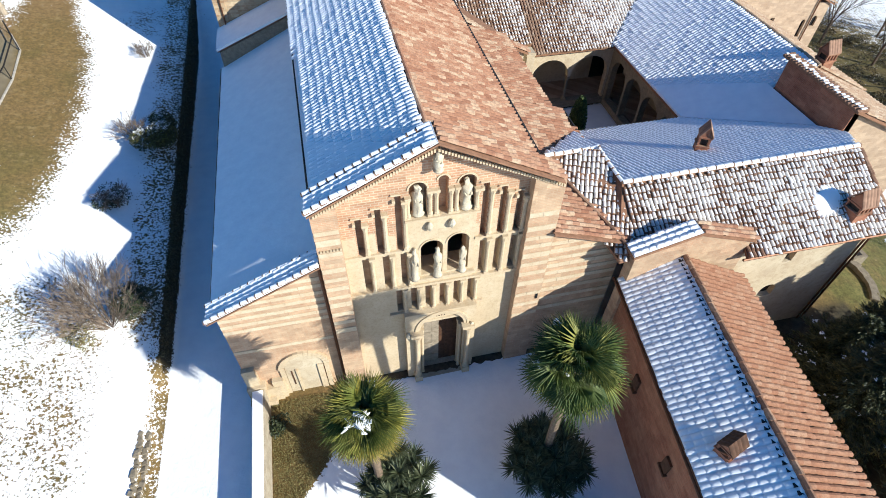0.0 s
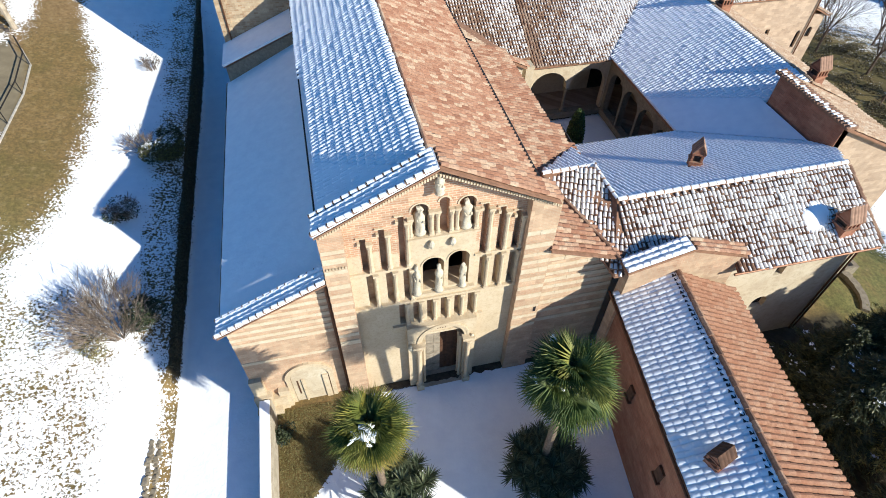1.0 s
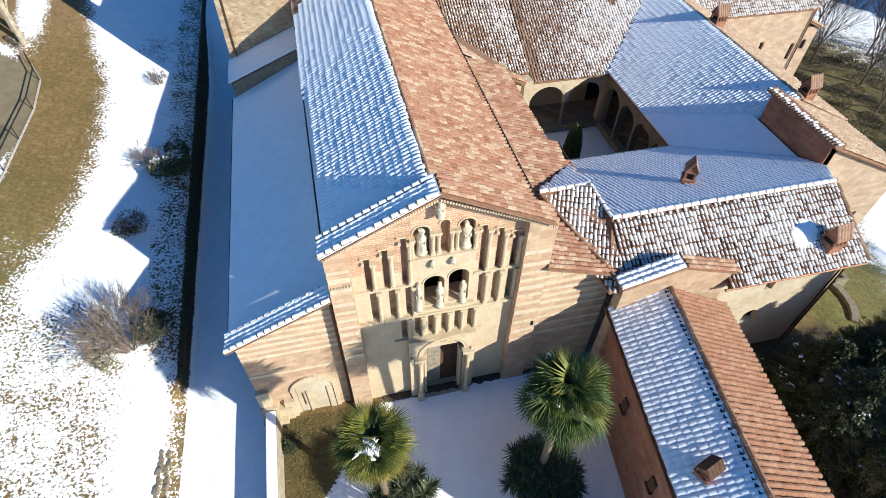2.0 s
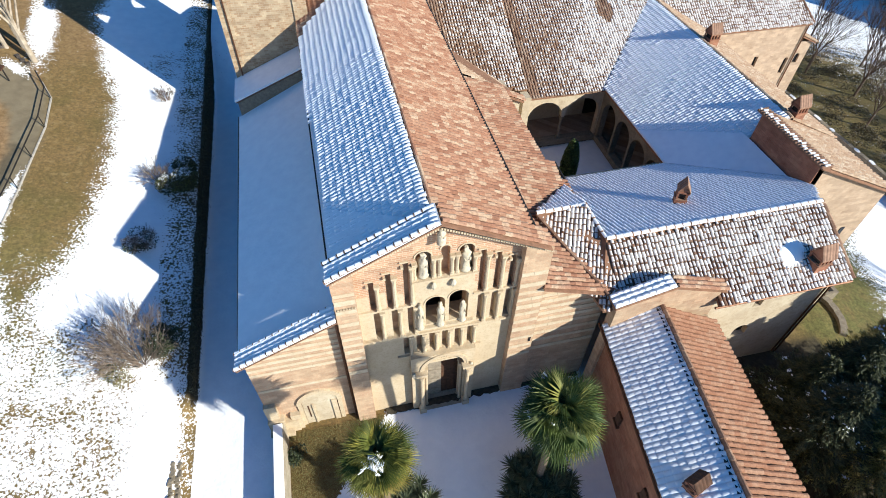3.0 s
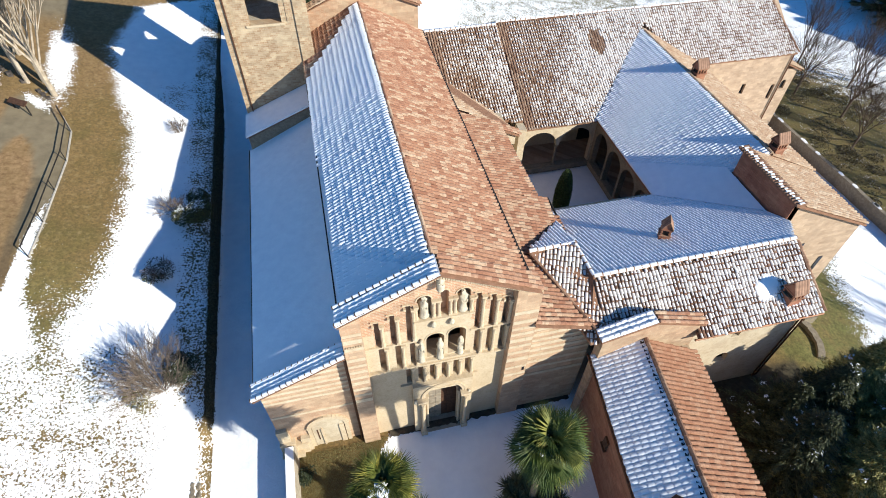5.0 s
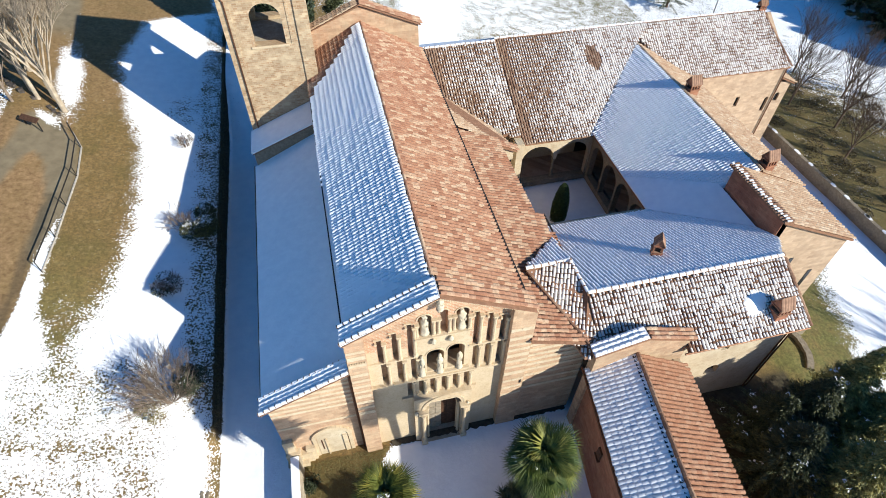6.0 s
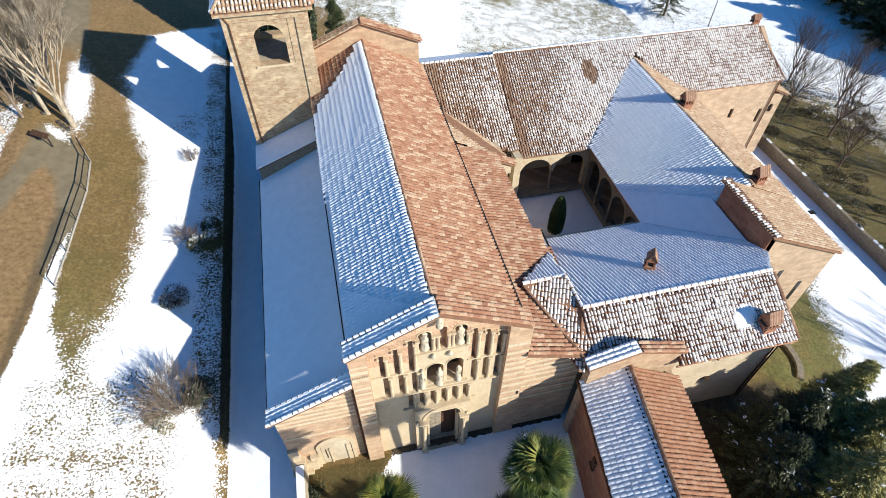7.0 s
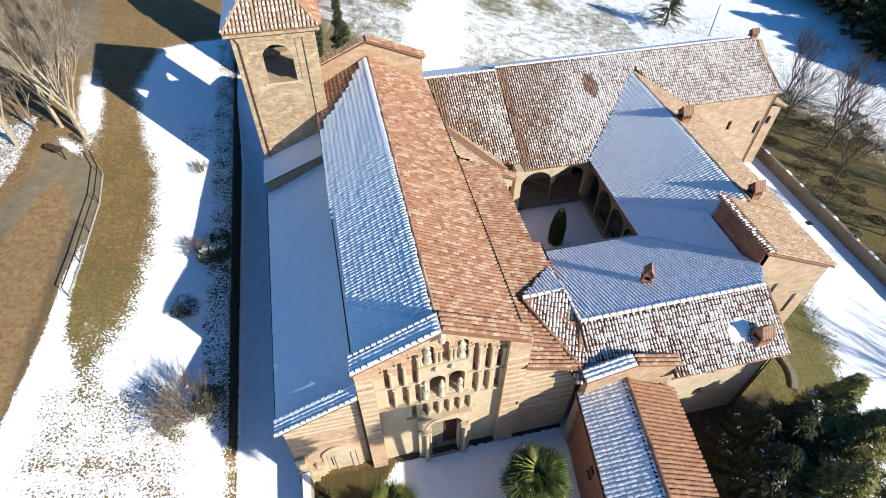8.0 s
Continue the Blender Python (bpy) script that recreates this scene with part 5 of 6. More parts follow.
arc.wall(9.8, 19.25, 0.4, 4.6, 0.0, 0.45, [(10.1 + 2.25 * i, 12.1 + 2.25 * i, 0.4, 3.75, True) for i in range(4)])
arc.box(9.8, 19.25, -0.05, 0.5, -0.1, 0.39)
part("arcade", arc, RUBBLE, east, "round-arched cloister arcade", weld=True)
part("inner_wall", Geo().box(20.3, 20.6, 9.8, 22.6, -0.1, 6.0), PLASTER, east)
arc = Geo().wall(8.2, 17.3, -0.1, 4.5, 9.9, 10.3, [(9.0 + 2.2 * i, 10.8 + 2.2 * i, 0.9, 3.7, True) for i in range(4)])
part("arcade", arc, PLASTER, south, "round-arched cloister arcade", weld=True)
column = Geo().box(13.68, 13.98, 19.3, 19.64, 0.39, 0.5).lathe((13.83, 19.47, 0.5), [(0.15, 0), (0.15, 0.07), (0.105, 0.14), (0.095, 1.5), (0.12, 1.54), (0.19, 1.76), (0.19, 1.88)], 12)
part("column", column, RUBBLE, north, "round cloister column, darkened for the cloister shade")
for x0, x1, y0, y1 in ((8.4, 20.3, 19.75, 22.6), (17.85, 20.3, 10.3, 19.75), (8.4, 10.55, 10.3, 19.15)):
    part("cloister_walk", Geo().box(x0, x1, y0, y1, -0.4, 0.02), PAVING, None, "worn brick paving of the cloister walk", "structure")
pierg = Geo().box(10.05, 10.6, 18.35, 19.24, -0.2, 5.0).box(10.0, 10.65, 18.3, 19.24, 4.8, 4.95)
part("pier", pierg, PLASTER, north, "tall cream plastered pier")
tr = Geo().prism([(3.8, 16.2, 5.5), (8.9, 16.2, 5.5), (8.9, 16.2, 6.3), (3.8, 16.2, 8.6)], (0, 0.45, 0))
part("chapel_wall", tr, PLASTER, church, "cream chapel gable wall")
part("chapel_wall", Geo().box(8.3, 8.85, 16.65, 19.6, -0.2, 5.9), PLASTER, church)
roof(church, "chapel_roof", [(3.8, 15.95, 8.8), (3.8, 16.7, 8.8), (9.1, 16.7, 6.4), (9.1, 15.95, 6.4)], "bare", "tiled verge of the chapel gable")
roof(church, "chapel_roof", [(3.8, 16.7, 8.72), (3.8, 23.4, 8.2), (5.5, 22.4, 6.75), (8.6, 19.5, 5.55), (9.1, 16.7, 6.3)], "bare", "bare tan chapel roof", tiles=TILE_TAN)

# ---- front wing ----
wing = thing("gatehouse_wing", "long low brick wing beside the forecourt with a snowy tiled roof", "building")
WM = Matrix.Translation((9.64, -1.2, 0)) @ Matrix.Rotation(radians(-7.7), 4, "Z")


def wp(c, a, z):
    return WM @ Vector((c, -a, z))


WLEN = 11.6
wl = roof(wing, "roof", [wp(0, 0.2, 6.7), wp(0, WLEN, 6.7), wp(-2.46, WLEN, 5.53), wp(-2.46, 0.2, 5.53)], "lumpy", "forecourt slope under melting snow", relief=0.6, ribbed=True, pitch=0.216, course=0.32, tiles=TILE_BROWN)
roof(wing, "roof", [wp(0, 0.2, 6.7), wp(0, WLEN, 6.7), wp(2.86, WLEN, 5.36), wp(2.86, 0.2, 5.36)], "bare", "bare terracotta garden slope", pitch=0.235, course=0.32, single=300, single_if=lambda x, y, z: y > -10, tiles=TILE_ORANGE, piece=TILE_ORANGE_ONE)
ridge(wl, wp(0, 0, 6.75), wp(0, WLEN, 6.75), TILE_BROWN)
# The forecourt side takes the darker brick as shade; the garden side stays lighter.
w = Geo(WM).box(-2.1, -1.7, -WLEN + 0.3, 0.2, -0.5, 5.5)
part("wall", w, BRICK_RED, wing, "red brick wall with shade darkened into its colour", weld=True)
w = Geo(WM).box(2.45, 2.8, -WLEN + 0.3, 0.2, -0.8, 5.25)
part("wall", w, BRICK, wing, weld=True)
for a in (3.6, 6.9, 10.2):
    g = Geo(WM).box(-2.2, -2.08, -a - 0.2, -a + 0.2, 2.8, 3.5).box(-2.26, -2.05, -a - 0.26, -a + 0.26, 2.68, 2.77)
    part("shuttered_window", g, WOOD, wing, "small shuttered window with a sill")
chimney(wl, *wp(-1.42, 7.6, 6.0), 0.62, 0.5, 0.5, turn=18, cap_material=WOOD, rise=0.28, sunk=0.5)
# Solid dark blocks stand in for the shade inside the tile ends.
gaps = Geo(WM)
for i in range(54):
    a = 0.32 + 0.216 * i
    gaps.box(-0.3 + 0.01 * (i % 4), -0.12, -a - 0.055 - 0.012 * (i % 3), -a + 0.055, 6.55, 6.71)
part("ridge_gaps", gaps, IRON, wl, "dark blocks standing for shade in the open tile ends", "stuff")
gw = Geo().prism([(7.35, -1.35, -0.5), (12.5, -1.35, -0.5), (12.5, -1.35, 7.0), (9.85, -1.35, 7.95), (7.35, -1.35, 7.2)], (0, 0.5, 0))
part("gable_wall", gw, BRICK, wing, "brick gable wall above the roof")
roof(wing, "gable_coping", [(9.85, -1.45, 8.08), (9.85, -0.75, 8.08), (7.2, -0.75, 7.3), (7.2, -1.45, 7.3)], "lumpy", "snowy tiled coping", course=0.3)
roof(wing, "gable_coping", [(9.85, -1.45, 8.08), (9.85, -0.75, 8.08), (12.65, -0.75, 7.08), (12.65, -1.45, 7.08)], "bare", "bare tiled coping", course=0.3)
gut = Geo().tube(wp(-2.54, 0, 5.45), wp(-2.54, WLEN, 5.45), 0.055)
w = Geo(WM).prism([(-2.1, -WLEN + 0.1, -0.8), (2.75, -WLEN + 0.1, -0.8), (2.75, -WLEN + 0.1, 5.25), (0, -WLEN + 0.1, 6.55), (-2.1, -WLEN + 0.1, 5.5)], (0, 0.4, 0))
part("end_wall", w, BRICK, wing)
part("gutter", gut, COPPER, wing, "dark copper gutter")

# ---- forecourt and lane ----
fw = thing("forecourt_wall", "low stone wall along the lane with snow on top", "wall")
part("masonry", Geo().box(-8.4, -7.95, -15, -0.3, -0.5, 0.98), STONE_GREY, fw)
part("snow", Geo().box(-8.44, -8.02, -15, -0.35, 0.98, 1.1), SNOW, fw, "snow lying on the wall", "stuff")
kerb = thing("rubble_wall", "low rubble stone wall between lane and field", "wall")
for i in range(60):
    y = -9 + i * 0.135
    for row in range(2):
        x = -12.78 - 0.03 * (1 - y) - 0.24 * row + rnd.uniform(-0.04, 0.04)
        z = height(x, y) + 0.02 + 0.1 * rnd.random()
        a, b, c = rnd.uniform(0.06, 0.12), rnd.uniform(0.05, 0.1), rnd.uniform(0.18, 0.28)
        part("rubble_stone", Geo(pose(x, y, z, rnd.uniform(-8, 8), rnd.uniform(-8, 8), rnd.uniform(-25, 25))).prism([(-a, -b, -0.3), (a, -b * 0.8, -0.3), (a * 0.9, b, -0.3), (-a * 0.8, b * 0.9, -0.3)], (0.02, 0.01, c + 0.1)), RUBBLE, kerb)
for i, (x, y) in enumerate(((36.3, 21.0), (36.0, 18.2), (38.6, 14.6))):
    cv = thing("drain_cover", "small dark drain cover in the snow", "drain cover", "drain covers by the wall", at=(x, y, height(x, y)))
    part("lid", Geo().box(-0.28, 0.28, -0.22, 0.22, -0.05, 0.08), IRON, cv)
# Dark rubble puts the shade of the wall's near face into its colour.
ew2 = thing("boundary_wall", "long brick garden wall with patchy snow on top", "wall")
for i in range(16):
    x, y = 40.4, 26 - i * 2.4
    z = height(40.4, y)
    part("wall_length", Geo(pose(x, y, z, 0, 0, 0)).box(-0.14, 0.14, -1.2, 1.2, -0.4, 1.25), RUBBLE, ew2)
    part("coping", Geo(pose(x, y, z, 0, 0, 0)).box(-0.17, 0.17, -1.19, 1.19, 1.25, 1.32), RUBBLE, ew2, "weathered stone coping")
    for n in range(2 if y < 14 else 1):
        a, b = rnd.uniform(-1.1, 0.4), rnd.uniform(0.3, 0.8)
        part("snow", Geo(pose(x, y, z + 1.32, 0, 0, 0)).prism([(-0.15, a, 0), (0.05, a - 0.1, 0), (0.16, a + b * 0.5, 0), (0.06, a + b, 0), (-0.14, a + b * 0.9, 0)], (0, 0, 0.06)), SNOW, ew2, "patch of snow on the wall", "stuff")

garden = thing("garden_wall", "low curved stone wall at the edge of the lawn", "wall")
curve = [(24.0, 1.75), (24.35, 1.35), (24.5, 0.85), (24.5, 0.3), (24.4, -0.25), (24.1, -0.8), (23.7, -1.3)]
for (xa, ya), (xb, yb) in zip(curve, curve[1:]):
    d = Vector((xb - xa, yb - ya, 0)).normalized()
    e = Vector((-d.y, d.x, 0)) * 0.2
    z = height(xa, ya)
    part("wall_length", Geo().prism([Vector((xa, ya, z - 0.4)) - e, Vector((xb, yb, z - 0.4)) - e, Vector((xb, yb, z - 0.4)) + e, Vector((xa, ya, z - 0.4)) + e], (0, 0, 0.7 + rnd.uniform(-0.04, 0.04))), RUBBLE, garden)
part("wall_length", Geo().box(24.35, 25.3, 1.3, 1.9, -1.2, 0.0), RUBBLE, garden)
part("drain_box", Geo().box(24.7, 25.0, 1.45, 1.75, -0.1, 0.03), IRON, garden)

# Railing beside the path.
rail = thing("railing", "dark iron railing on a pale stone edging beside the gravel path", "fence")
rail_pts = [(-22.65, 26.3), (-21.86, 24.64), (-21.68, 21.62), (-21.85, 18.73), (-22.02, 16.0), (-22.26, 13.23)]
for x, y in rail_pts:
    z = height(x, y)
    part("post", Geo().tube((x, y, z - 0.1), (x, y, z + 0.94), 0.03, 0.03, 6), IRON, rail)
for (xa, ya), (xb, yb) in zip(rail_pts, rail_pts[1:]):
    za, zb = height(xa, ya), height(xb, yb)
    part("rail", Geo().tube((xa, ya, za + 0.94), (xb, yb, zb + 0.94), 0.045, 0.045, 6), IRON, rail)
    part("edging", Geo().tube((xa, ya, za + 0.03), (xb, yb, zb + 0.03), 0.07, 0.07, 6), RAIL, rail, "pale stone edging")
board = thing("information_board", "dark sloping board on two iron posts beside the gravel path", "sign")
at_board = pose(-25.0, 26.5, height(-25.0, 26.5), 0, 0, -35)
part("panel", Geo(at_board @ pose(0, 0, 0.85, 25, 0, 0)).box(-0.85, 0.85, -0.22, 0.22, -0.03, 0.03), WOOD, board, "dark panel")
for s in (-0.7, 0.7):
    part("post", Geo(at_board).box(s - 0.035, s + 0.035, -0.035, 0.035, -0.1, 0.84), IRON, board)

# Low stone kerb at the head of the path.
kerb = thing("stone_kerb", "low dark stone kerb along the foot of the slope", "kerb")
krng = random.Random(77)
kerb_pts = [(-31.0, 36.3), (-28.8, 33.2), (-27.2, 31.2), (-25.1, 29.5), (-23.6, 28.1)]
for (xa, ya), (xb, yb) in zip(kerb_pts, kerb_pts[1:]):
    count = max(2, round(math.hypot(xb - xa, yb - ya) / 0.5))
    turn = math.degrees(math.atan2(yb - ya, xb - xa))
    for i in range(count):
        f = (i + 0.5) / count
        x, y = xa + (xb - xa) * f, ya + (yb - ya) * f
        if krng.random() < 0.2:
            continue
        w, l = krng.uniform(0.12, 0.22), krng.uniform(0.12, 0.26)
        part("stone", Geo(pose(x, y, height(x, y), 0, 0, turn + krng.uniform(-25, 25))).prism([(-l, -w, -0.2), (l * 0.8, -w * 0.9, -0.2), (l, w * 0.7, -0.2), (-l * 0.7, w, -0.2)], (krng.uniform(-0.05, 0.05), krng.uniform(-0.05, 0.05), krng.uniform(0.32, 0.5))), RUBBLE_DARK, kerb)

# ---- planting ----
def fan_leaf(rng, stalk, r, blades=38):
    """One fan palm frond: stalk and folded blades, pointing along +y."""
    g = Geo()
    g.prism([(-0.02, 0, 0), (0.02, 0, 0), (0.014, stalk, 0.04), (-0.014, stalk, 0.04)], (0, 0, -0.025))
    o = Vector((0, stalk, 0.04))
    for i in range(blades):
        t = i / (blades - 1) - 0.5
        a = radians(290 * t) + rng.uniform(-0.03, 0.03)
        l = r * (1.05 - 0.5 * abs(t)) * rng.uniform(0.9, 1.05)
        d = Vector((math.sin(a), math.cos(a), 0))
        s = Vector((d.y, -d.x, 0)) * (r * 0.031)
        m = o + d * l * 0.45 + Vector((0, 0, 0.09 * l))
        e = o + d * l + Vector((0, 0, -0.22 * l * rng.uniform(0.3, 1.5)))
        g.add([o, m - s, m + s, m + Vector((0, 0, -0.04)), e], [(0, 1, 3), (0, 3, 2), (1, 4, 3), (3, 4, 2)])
    return g


def palm(x, y, z, h, r, seed, lean=(0, 0), count=44, label="", ripe=0.86, green=PALM_LEAF):
    rng = random.Random(seed)
    tree = thing("palm_tree", label, "palm", "palms in the forecourt", at=(x, y, z))
    g = Geo()
    n = 22
    for i in range(n):
        t, u = i / n, (i + 1) / n
        g.tube((lean[0] * t, lean[1] * t, h * t - 0.1), (lean[0] * u, lean[1] * u, h * u + 0.04), 0.13 + 0.06 * t + rng.uniform(0, 0.03), 0.11 + 0.06 * t, 9)
    part("trunk", g, PALM_BARK, tree, "shaggy fibrous trunk")
    leaves = [fan_leaf(rng, r * 0.5, r * 0.52 * q).mesh("frond") for q in (0.9, 1.0, 1.0, 1.1)]
    old = [fan_leaf(rng, r * 0.47, r * 0.5).mesh("dry_frond") for _ in range(2)]
    for i in range(count):
        t = (i + 0.5) / count
        tilt = 80 - 118 * t ** 0.85 + rng.uniform(-9, 9)
        az = i * 137.5 + rng.uniform(-14, 14)
        dry = t > ripe
        ob = part("dry_frond" if dry else "frond", old[i % 2] if dry else leaves[i % 4], PALM_DEAD if dry else green, tree)
        s = rng.uniform(0.86, 1.05)
        ob.matrix_basis = pose(lean[0], lean[1], h + 0.1 - 0.4 * t, 0, 0, az) @ pose(0, 0, 0, tilt - (22 if dry else 0), rng.uniform(-25, 25), 0) @ Matrix.Scale(s, 4)
    return tree


def snow_lump(parent, x, y, z, w, seed, n=9):
    """Clotted snow caught along the blades of the leaves."""
    rng = random.Random(seed)
    g = Geo()
    for i in range(n * 3):
        a = rng.uniform(0, math.tau)
        d = Vector((math.cos(a), math.sin(a), rng.uniform(-0.3, 0.1)))
        o = Vector((x + rng.gauss(0, w * 0.3), y + rng.gauss(0, w * 0.3), z + rng.gauss(0, 0.04)))
        l, q = w * rng.uniform(0.35, 0.8), rng.uniform(0.025, 0.06)
        e = d.cross(Vector((0, 0, 1))).normalized() * q
        g.prism([o - e, o + d * l * 0.6 - e * 0.8, o + d * l, o + d * l * 0.6 + e * 0.8, o + e], (0, 0, 0.045))
    part("snow_clot", g, SNOW, parent, "clot of snow in the crown", "stuff")


pa = palm(-3.55, -5.25, -0.3, 7.0, 1.62, 3, (-0.15, 0.0), 74, "fan palm with a clot of snow in its yellowing crown", 0.58, PALM_OLIVE)
snow_lump(pa, -0.3, -0.6, 7.95, 0.4, 1, 24)
snow_lump(pa, -0.6, 0.35, 7.6, 0.14, 2, 5)
snow_lump(pa, 0.2, 0.7, 7.7, 0.16, 3, 6)
pb = palm(3.15, -5.55, -0.3, 8.6, 1.8, 8, (-0.35, -0.25), 64, "taller green fan palm with flecks of snow in its crown")
snow_lump(pb, -0.6, 0.95, 9.2, 0.16, 4, 6)
snow_lump(pb, 0.3, 0.5, 9.1, 0.12, 5, 5)
snow_lump(pb, -1.5, -0.1, 8.9, 0.16, 6, 6)
snow_lump(pb, -0.9, -0.7, 9.0, 0.1, 7, 4)


def yucca(x, y, z, r, seed, count=9):
    rng = random.Random(seed)
    bush = thing("yucca_bush", "dark clump of yucca with spiky leaf rosettes", "shrub", "yuccas in the forecourt", at=(x, y, z))
    for i in range(count):
        a, q = i * 2.4, r * 0.8 * math.sqrt((i + 0.3) / count)
        hx, hy, hz = q * math.cos(a), q * math.sin(a), 0.45 + 0.4 * rng.random() + 1.3 * math.sqrt(max(0.0, 1 - (q / r) ** 2))
        part("stem", Geo().tube((hx * 0.4, hy * 0.4, -0.1), (hx, hy, hz), 0.07, 0.06, 6), BARK, bush)
        g = Geo()
        for j in range(110):
            el, az = math.asin(rng.uniform(-0.45, 1)), rng.uniform(0, math.tau)
            d = Vector((math.cos(el) * math.cos(az), math.cos(el) * math.sin(az), math.sin(el)))
            s = d.cross(Vector((0.1, 0.2, 1))).normalized() * 0.022
            o = Vector((hx, hy, hz))
            l = rng.uniform(0.45, 0.7)
            g.add([o - s * 0.5, o + s * 0.5, o + d * l * 0.5 + s, o + d * l, o + d * l * 0.5 - s], [(0, 1, 2, 3, 4)])
        part("rosette", g, YUCCA_LEAF, bush)
    return bush


yucca(3.1, -5.85, -0.3, 1.9, 4, 40)
yucca(-3.0, -5.4, -0.3, 1.6, 6, 22)


def branches(g, rng, p, d, l, r, depth, spread_by, twist=0.25, up=0.1, shrink=0.72):
    """A branch and all that springs from it."""
    q = p + d * l
    r = max(r, 0.007)
    g.tube(p, q, r, max(r * 0.7, 0.006), 5 if r > 0.03 else 3, False)
    if depth == 0:
        return
    for i in range(3 if depth > 1 else 4):
        a = d.orthogonal().normalized()
        a.rotate(Matrix.Rotation(rng.uniform(0, math.tau), 3, d))
        e = (d + a * spread_by * rng.uniform(0.5, 1.2) + Vector((0, 0, up))).normalized()
        branches(g, rng, p + d * l * rng.uniform(0.45, 1.0), e, l * shrink * rng.uniform(0.75, 1.15), r * 0.58, depth - 1, spread_by, twist, up, shrink)


def bare_tree(x, y, h, seed, material=BARK, label="leafless tree with fine grey twigs", spread_by=0.55, depth=5, limbs=4, r=None, up=0.1, shrink=0.72):
    rng = random.Random(seed)
    z = height(x, y)
    tree = thing("bare_tree", label, "tree", "leafless trees", at=(x, y, z))
    g = Geo()
    r = r or h * 0.018
    part("trunk", g.tube((0, 0, -0.3), (0, 0, h * 0.28), r * 1.25, r, 8), material, tree)
    g = Geo()
    for i in range(limbs):
        a = i * 1.7 + rng.random()
        branches(g, rng, Vector((0, 0, h * (0.16 + 0.12 * i / limbs))), Vector((0.4 * math.cos(a), 0.4 * math.sin(a), 1)).normalized(), h * 0.26, r * 0.55, depth, spread_by, up=up, shrink=shrink)
    part("crown", g, material, tree, "bare branches and twigs")
    return tree


def bare_shrub(x, y, h, w, seed, stems=26, label="leafless shrub with grey-brown twigs on the snowy bank"):
    rng = random.Random(seed)
    bush = thing("bare_shrub", label, "shrub", "shrubs on the bank", at=(x, y, height(x, y)))
    g = Geo()
    for i in range(stems):
        a, t = rng.uniform(0, math.tau), rng.uniform(0.1, 1.0)
        d = Vector((math.cos(a) * t * w / h, math.sin(a) * t * w / h, 1)).normalized()
        branches(g, rng, Vector((0.2 * math.cos(a), 0.2 * math.sin(a), -0.1)), d, h * rng.uniform(0.35, 0.5), 0.017, 3, 0.5, up=0.08)
    for i in range(5):
        a = math.tau * i / 5 + rng.random()
        part("stem", Geo().tube((0.1 * math.cos(a), 0.1 * math.sin(a), -0.15), (0.32 * w * math.cos(a), 0.32 * w * math.sin(a), 0.62 * h), 0.035, 0.012, 6), BARK, bush)
    part("twig_mass", g, TWIG, bush, kind="stuff")
    return bush


def fleck(g, rng, c, size):
    """A small broken clot of snow lying on foliage."""
    for _ in range(7):
        o = c + Vector((rng.gauss(0, size), rng.gauss(0, size), rng.gauss(0, size * 0.4)))
        a = rng.uniform(0, math.tau)
        d = Vector((math.cos(a), math.sin(a), rng.uniform(-0.4, 0.4))) * size * rng.uniform(0.4, 1.1)
        e = Vector((-d.y, d.x, 0.3 * size)) * rng.uniform(0.2, 0.5)
        n = len(g.v)
        g.v += [tuple(o - d), tuple(o + e), tuple(o + d), tuple(o - e)]
        g.f.append((n, n + 1, n + 2, n + 3))


def leaf_cloud(rng, n, place, size):
    """Many small leaves at the given places."""
    g = Geo()
    for i in range(n):
        c = Vector(place(rng))
        d = Vector((rng.gauss(0, 1), rng.gauss(0, 1), rng.gauss(0, 1))).normalized()
        s = d.orthogonal().normalized()
        s.rotate(Matrix.Rotation(rng.uniform(0, math.tau), 3, d))
        t = d.cross(s)
        l = size * rng.uniform(0.6, 1.4)
        g.v += [tuple(c - s * l * 0.5), tuple(c + t * l), tuple(c + s * l * 0.5), tuple(c - t * l)]
        k4 = len(g.v)
        g.f.append((k4 - 4, k4 - 3, k4 - 2, k4 - 1))
    return g


def plain_mesh(g, name):
    me = bpy.data.meshes.new(name)
    me.from_pydata(g.v, [], g.f)
    return me


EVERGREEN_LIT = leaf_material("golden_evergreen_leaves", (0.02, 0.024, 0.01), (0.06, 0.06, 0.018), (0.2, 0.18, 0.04))


